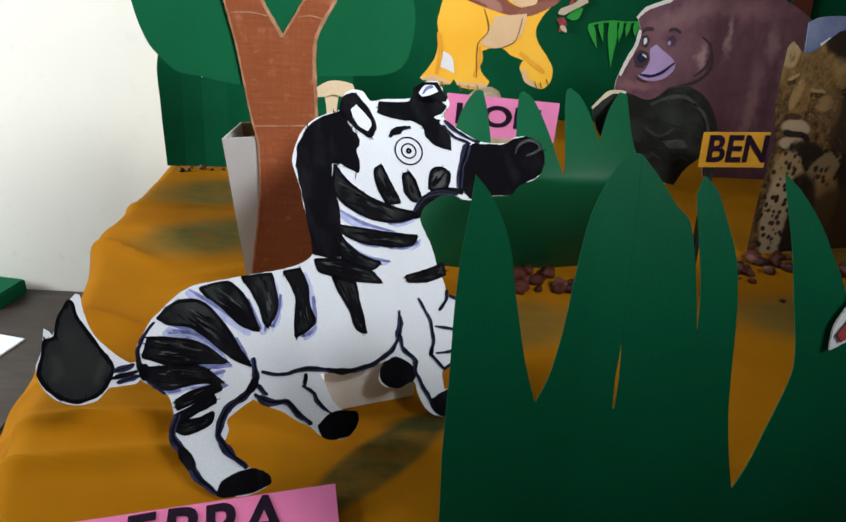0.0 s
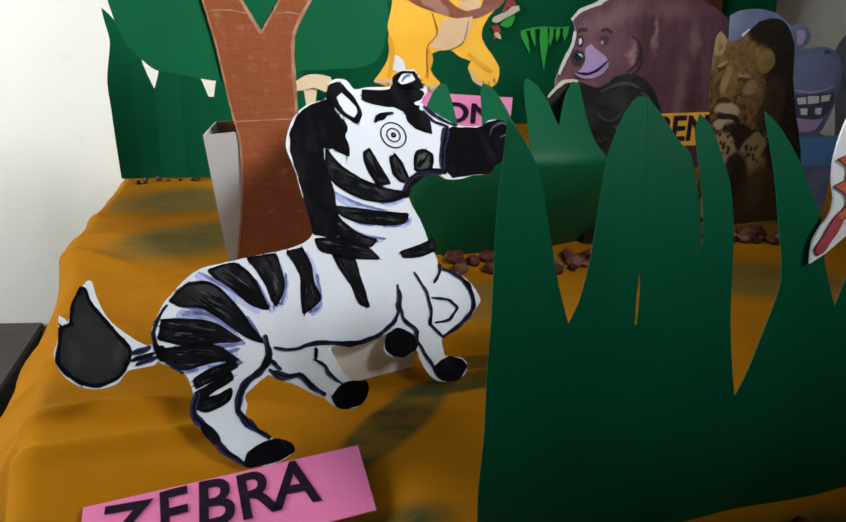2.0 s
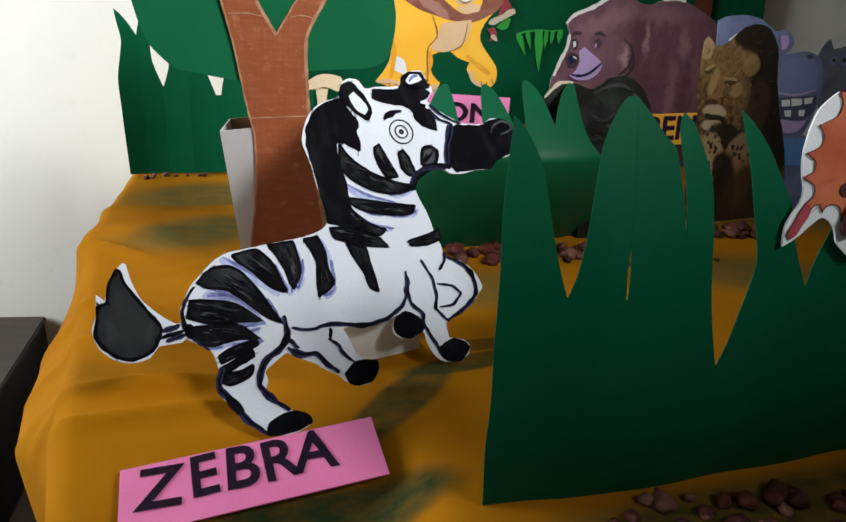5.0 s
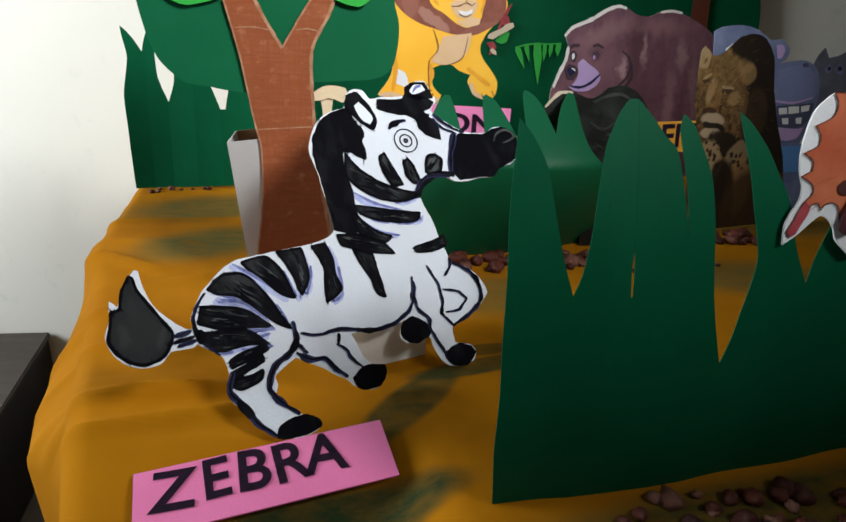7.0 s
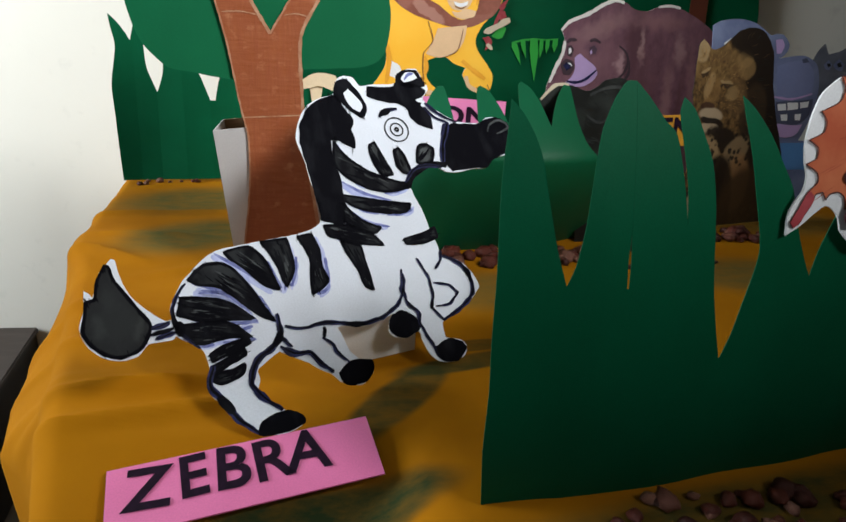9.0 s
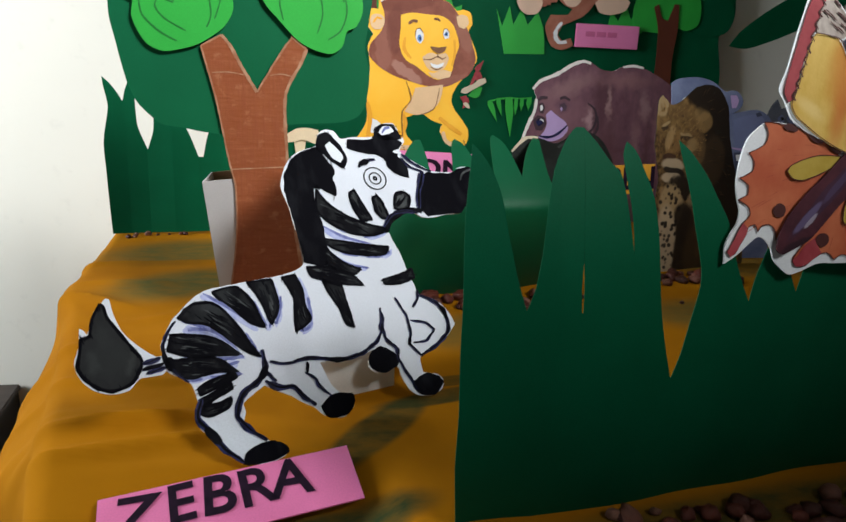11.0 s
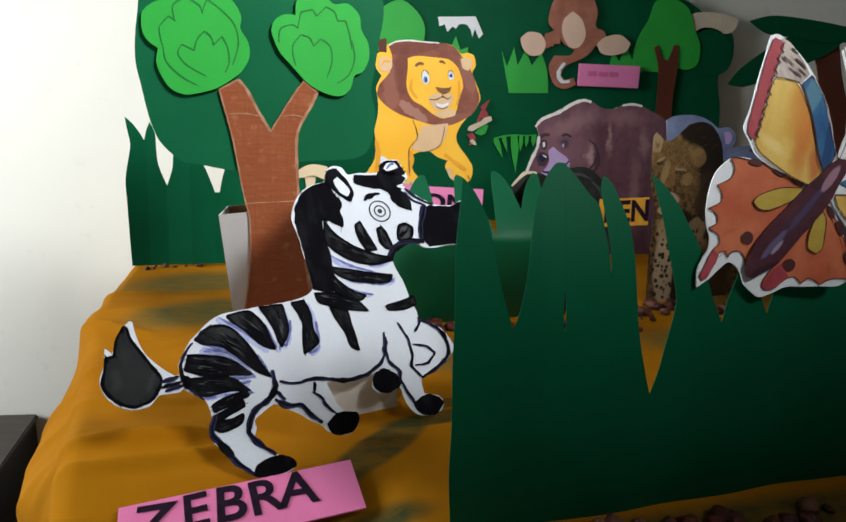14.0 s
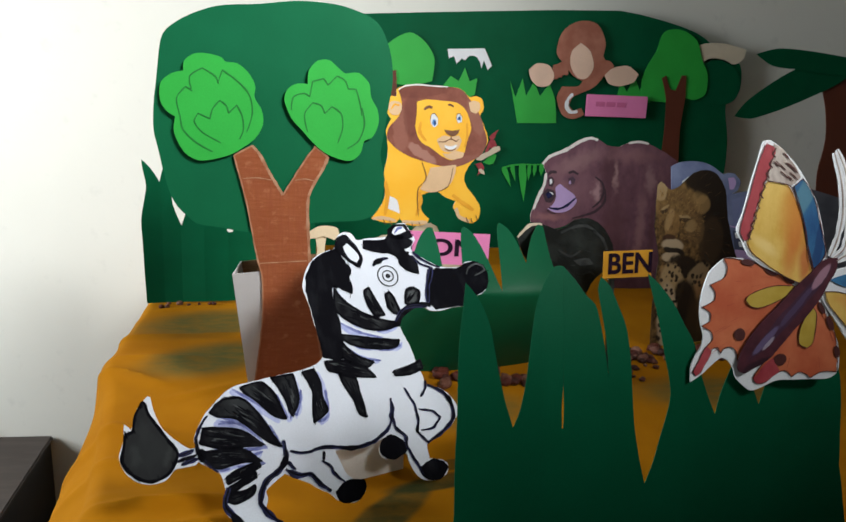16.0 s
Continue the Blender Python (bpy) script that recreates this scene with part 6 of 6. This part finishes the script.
hippo()


def butterfly():
    W = BUTTERFLY
    rnd = random.Random(2)
    root = Vector((0.046, 0, 0.024))
    mats = [BRIGHT_EYE, WING_ORANGE, WING_RED, WING_BLEND, BLUE_BLEND, WING_STRIPE, WING_OLIVE, WING_SPOT, WING_RUST, BODY_PENCIL]
    white, orange, red, yellow, blue, stripe, olive, spot, rust, maroon = range(10)
    thing = empty("butterfly_cutout", pose(0.2088, 0.2405, 0.1956, -9.5, 0, 3))

    def rays(bm, key, index, count, lift):
        loop = curve(mm(W[key]))
        for _ in range(count):
            p = rnd.choice(loop)
            p = root + (p - root) * rnd.uniform(0.3, 0.95)
            d = (p - root) * rnd.uniform(0.04, 0.12)
            if inside(loop, p - d) and inside(loop, p + d):
                stroke(bm, [p - d, p, p + d], rnd.uniform(0.0003, 0.0005), lift + rnd.uniform(0, 0.0001), index, 0.1, 2)

    def line(bm, pts, width, lift):
        stroke(bm, uneven(mm(pts), 0.0002, 200), width, lift, spot, 0.8)

    def dot(bm, x, z, r, flat=1.0, turn=0.0):
        a0 = radians(turn)
        ring_points = []
        for i in range(16):
            a = i * math.pi / 8
            u, v = r * math.cos(a), r * flat * math.sin(a)
            ring_points.append(Vector(((x + u * math.cos(a0) - v * math.sin(a0)) / 1000, 0, (z + u * math.sin(a0) + v * math.cos(a0)) / 1000)))
        film_of(bm, ring_points, 0.0012, spot)

    # lower wings: a white sheet, coloured up to a scalloped border
    bm = bmesh.new()
    slab(bm, curve(mm(W["low"])), 0.0, 0.0012, white, white)
    block(bm, 0.0, 0.001, -0.02, 0.03, 0.030, -0.017, 0, white)
    part("lower_wing", bm, mats, thing, "white scalloped border of the lower wings")
    for key in ("orangelow", "orangeright"):
        bm = bmesh.new()
        film_of(bm, curve(mm(W[key])), 0.0004, orange)
        rays(bm, key, rust, 26, 0.0006)
        line(bm, W[key] + W[key][:1], 0.0006, 0.0009)
        part("orange_field", bm, mats, thing, "orange pencilled field of a lower wing")
    for key in ("tailred", "tailredb"):
        bm = bmesh.new()
        film_of(bm, curve(mm(W[key])), 0.0010, red)
        part("wing_tail", bm, mats, thing, "crimson wing tail")
    for key in ("ovala", "ovalb"):
        bm = bmesh.new()
        film_of(bm, curve(mm(W[key])), 0.0014, olive)
        line(bm, W[key] + W[key][:1], 0.0005, 0.0017)
        part("oval_mark", bm, mats, thing, "olive yellow oval")
    # across, up, size, flatness, turn
    for x, z, r, flat, turn in ((-5, -11, 4.2, 0.95, 0), (25, -28, 4.6, 0.9, 0), (-1, 35.3, 4.8, 0.42, -12), (16, 29.8, 5.4, 0.42, -20), (29, 24.2, 5.0, 0.40, -30), (61, -5, 5.2, 0.45, -62), (54, 5, 4.4, 0.45, -58), (67, -24, 4.4, 0.5, -80)):
        bm = bmesh.new()
        dot(bm, x, z, r, flat, turn)
        part("dark_spot", bm, mats, thing)
    bm = bmesh.new()
    slab(bm, curve(mm(W["up"])), -0.0016, 0.0012, white, white)
    for k, i, lift in (("yellow", yellow, 0.0020), ("blue", blue, 0.0024), ("red", red, 0.0026), ("tipb", stripe, 0.0023)):
        film_of(bm, curve(mm(W[k])), lift, i)
    for k in ("yellow", "blue"):
        line(bm, W[k] + W[k][:1], 0.0006, 0.0029)
    for i in range(9):
        t = i / 8
        p = Vector((-0.0020 + 0.0155 * t, 0, 0.053 + 0.052 * t))
        stroke(bm, [p + Vector((0.0012, 0, -0.0032)), p + Vector((-0.0010, 0, -0.0004)), p + Vector((0.0014, 0, 0.0030))], 0.0011, 0.0030, spot, 0.7, 3)
    tip = curve(mm(W["tipb"]))
    for i in range(26):
        p = Vector((rnd.uniform(0.010, 0.034), 0, rnd.uniform(0.086, 0.110)))
        d = Vector((0.0040, 0, -0.0030)) * rnd.uniform(0.4, 1.1)
        if inside(tip, p - d) and inside(tip, p + d):
            stroke(bm, [p - d, p + Vector((0, 0, 0.0004)), p + d], rnd.uniform(0.0007, 0.0013), 0.0028 + rnd.uniform(0, 0.0002), spot, 0.2, 3)
    part("upper_wing", bm, mats, thing, "yellow and blue upper wing with a red edge")
    bm = bmesh.new()
    slab(bm, curve(mm(W["right"])), -0.0014, 0.0012, white, white)
    film_of(bm, curve(mm(W["yellowright"])), 0.0020, yellow)
    film_of(bm, curve(mm(W["blueright"])), 0.0023, blue)
    line(bm, W["yellowright"] + W["yellowright"][:1], 0.0006, 0.0026)
    part("upper_wing", bm, mats, thing)
    bm = bmesh.new()
    slab(bm, curve(mm(W["body"])), -0.0034, 0.0010, maroon, maroon)
    part("body", bm, mats, thing, "maroon body with a violet sheen")
    for k in ("antenna", "antennab", "antennac"):
        bm = bmesh.new()
        stroke(bm, mm(W[k]), 0.0052, 0.0032, white, 0.5)
        stroke(bm, mm(W[k]), 0.0010, 0.0035, stripe, 0.5)
        md = part("antenna", bm, mats, thing).modifiers.new("thickness", "SOLIDIFY")
        md.thickness = 0.0006
    tagged(thing, "paper butterfly with orange, yellow and blue wings fixed to the grass", "paper cutout")


butterfly()


# ---- rock, name cards ----
def lumpy(bm, radius, seed, flat=0.7, sub=2):
    made = bmesh.ops.create_icosphere(bm, subdivisions=sub, radius=1)["verts"]
    for v in made:
        d = 1 + 0.42 * noise.noise(v.co * 1.1 + Vector((seed, 0, 0))) + 0.16 * noise.noise(v.co * 3 + Vector((0, seed, 0)))
        v.co = Vector((v.co.x * radius[0] * d, v.co.y * radius[1] * d, v.co.z * radius[2] * d))


bm = bmesh.new()
lumpy(bm, (0.070, 0.05, 0.070), 3.0, sub=4)
ob = part("sandy_rock", bm, ROCK, None, "", True)
ob.matrix_world = pose(0.085, 0.95, 0.060)
tagged(ob, "pale sandy rock lifting the paper lion", "rock")


def standing_card(name, m, w, h, card, body, size, label, post, wide=1.0, shift=0.0):
    thing = empty(name, m)
    bm = bmesh.new()
    block(bm, -w / 2, 0, 0, w / 2, 0.0015, h)
    part("card", bm, card, thing)
    bm = bmesh.new()
    block(bm, -w * 0.34, 0.0015, -post, -w * 0.24, 0.008, h * 0.6, 0.001)
    part("prop", bm, SOFT_BLACK, thing)
    if body:
        written("lettering", body, size, pose(shift, -0.0006, h * 0.5, 90), BLACK_TEXT, thing, 0.0009, wide)
    tagged(thing, label, "name card")
    return thing


standing_card("name_card", pose(0.100, 0.782, 0.104, -4, 2, 0), 0.131, 0.046, PINK_BRIGHT, "LION", 0.033, "pink card lettered LION standing before the rock", 0.104, 1.32, -0.004)
c = mm(NAME_CARD["card"])
standing_card("name_card", pose(0.28 + (c[0].x + c[1].x) / 2, 0.63, (c[2].z + c[3].z) / 2, 0, -3, 0), c[1].x - c[0].x, 0.034, YELLOW_CARD, "BEN", 0.036, "yellow card lettered BEN in black, on a dark prop", (c[2].z + c[3].z) / 2, 0.9, 0.003)


# ---- backdrop of green card with pasted paper shapes ----
def backdrop():
    bm = bmesh.new()
    slab(bm, curve(mm([(x, z if z > 60 else 0) for x, z in BACK["board"]])), 0.0, 0.004, 0, 0)
    ob = part("backdrop_board", bm, GREEN_BACK)
    ob.matrix_world = pose(0, 1.42, 0)
    tagged(ob, "tall dark green card bushes standing against the wall", "paper backdrop")
    pieces = (("paper_grass", "tufta", LEAF_GREEN, "bright green paper grass tuft pasted on the backdrop", "paper grass"), ("paper_grass", "tuftb", LEAF_GREEN, "bright green paper grass tuft beside the pink card", "paper grass"),
              ("paper_grass", "bush", LEAF_GREEN, "low bright green paper grass tuft", "paper grass"),
              ("bird_cutout", "bird", BRIGHT_EYE, "white feathery paper bird on the backdrop", "paper cutout"),
              ("bird_cutout", "scallop", CREAM_WHITE, "pale scalloped paper bird above the small tree", "paper cutout"),
              ("paper_leaf", "darkleaf", GREEN_BACK, "rounded dark green card leaf", "paper leaf"))
    for name, key, mt, label, cat in pieces:
        bm = bmesh.new()
        slab(bm, curve(mm(BACK[key])), 0.0, 0.001, 0, 0)
        ob = part(name, bm, mt)
        ob.matrix_world = pose(0, 1.418, 0)
        tagged(ob, label, cat)
    for name, shapes, label, cat in (("paper_fern", [("leaflet" if len(k) == 1 else "stem", p, 0) for k, p in FERN.items()], "bright green paper fern with hanging pointed leaflets", "paper plant"),
                                     ("paper_flower", [("leaf", FLOWER["green"], 0), ("stalk", FLOWER["stalk"], 1), ("petal", FLOWER["petala"], 1), ("petal", FLOWER["petalb"], 1), ("petal", FLOWER["white"], 2), ("bud", FLOWER["bud"], 1), ("spot", FLOWER["spot"], 2)], "small red and white paper flower", "paper flower")):
        thing = empty(name, pose(0, 1.416, 0))
        for i, (piece, pts, k) in enumerate(shapes):
            bm = bmesh.new()
            slab(bm, curve(mm(pts), True, 3) if name == "paper_flower" else mm(pts), -0.0008 * i, 0.0008, 0, 0)
            part(piece, bm, (LEAF_GREEN, WING_RED, CREAM_WHITE)[k], thing)
        tagged(thing, label, cat)
    for crown, trunk, label in (("treecrown", "treetrunk", "small paper tree with bright green crown and red-brown trunk"), ("crownb", "trunkb", "small bright green paper tree pasted on the backdrop")):
        thing = empty("paper_tree", pose(0, 1.416, 0))
        bm = bmesh.new()
        slab(bm, curve(mm(BACK[crown])), 0.0, 0.001, 0, 0)
        part("crown", bm, LEAF_GREEN, thing)
        bm = bmesh.new()
        slab(bm, curve(mm(BACK[trunk])), -0.002, 0.001, 0, 0)
        part("trunk", bm, BROWN_DARK, thing)
        tagged(thing, label, "paper tree")
    K = BACK
    cutout("monkey_cutout", pose(0, 1.412, 0), curve(mm(K["monkey"])), [MONKEY_BROWN, MONKEY_BROWN, MONKEY_PALE, BRIGHT_EYE],
           [("belly", [(K["belly"], 2, 1)], [], "cream belly"), ("leg", [], [(K["lega"], 0.034, 0, 2)], ""), ("leg", [], [(K["legb"], 0.034, 0, 2)], ""),
            ("foot", [(K["foota"], 2, 5)], [], "pale peach foot"), ("foot", [(K["footb"], 2, 5)], [], "pale peach foot"), ("tail", [], [(K["tailline"], 0.009, 3, 4)], "white edge of the curled tail")],
           "brown paper monkey with a curled tail and cream belly")
    b = mm(K["label"])
    thing = empty("name_card", pose((b[0].x + b[1].x) / 2, 1.408, (b[0].z + b[2].z) / 2))
    w, h = (b[1].x - b[0].x) / 2, (b[0].z - b[3].z) / 2
    bm = bmesh.new()
    block(bm, -w, 0, -h, w, 0.004, h, 0.001)
    part("card", bm, PINK_BRIGHT, thing)
    for x0, x1 in ((-0.052, -0.030), (-0.026, -0.004), (0.000, 0.022)):
        bm = bmesh.new()
        block(bm, x0, -0.0006, -0.002, x1, 0.0, 0.009)
        part("writing", bm, FAINT_PINK, thing, "faint writing")
    tagged(thing, "pink name card with faint writing on the backdrop", "name card")


backdrop()


def palm():
    thing = empty("paper_palm", pose(0.8, 1.3, 0))
    bm = bmesh.new()
    slab(bm, curve(mm([(x, z if z > 40 else 0) for x, z in PALM["trunk"]])), 0.0, 0.002, 0, 0)
    part("trunk", bm, BROWN_DARK, thing, "red-brown paper palm trunk")
    for i, k in enumerate(("leafa", "leafb", "leafc")):
        bm = bmesh.new()
        slab(bm, curve(mm(PALM[k])), -0.003 - 0.002 * i, 0.001, 0, 0)
        part("leaf", bm, GREEN_BACK, thing, "dark green card palm leaf")
    tagged(thing, "tall paper palm with dark green leaves near the wall", "paper tree")


palm()


# ---- pebbles ----
def pebbles():
    rnd = random.Random(5)
    meshes = []
    for i in range(7):
        bm = bmesh.new()
        lumpy(bm, (1, 0.8, 0.62), i * 3.7, sub=2)
        me = bpy.data.meshes.new("pebble")
        bm.to_mesh(me)
        bm.free()
        me.materials.append(PEBBLE)
        for p in me.polygons:
            p.use_smooth = True
        meshes.append(me)
    # x and y spans, how many, size in metres
    for x0, x1, y0, y1, count, size in ((0.085, 0.34, 0.170, 0.226, 70, 0.0062), (0.065, 0.27, 0.580, 0.632, 52, 0.0076), (0.33, 0.50, 0.665, 0.712, 40, 0.0078), (0.25, 0.38, 0.58, 0.66, 20, 0.0050), (-0.33, -0.16, 0.915, 0.935, 18, 0.0046)):
        for _ in range(count):
            x, y, s = rnd.uniform(x0, x1), rnd.uniform(y0, y1), size * rnd.uniform(0.6, 1.35)
            ob = new("pebble", rnd.choice(meshes))
            ob.matrix_world = pose(x, y, sag(x, y) + s * 0.5, 0, 0, rnd.uniform(0, 360)) @ Matrix.Diagonal((s, s, s, 1))
            tagged(ob, "small polished brown pebble lying on the cloth", "pebble", "pebbles on the cloth")


pebbles()
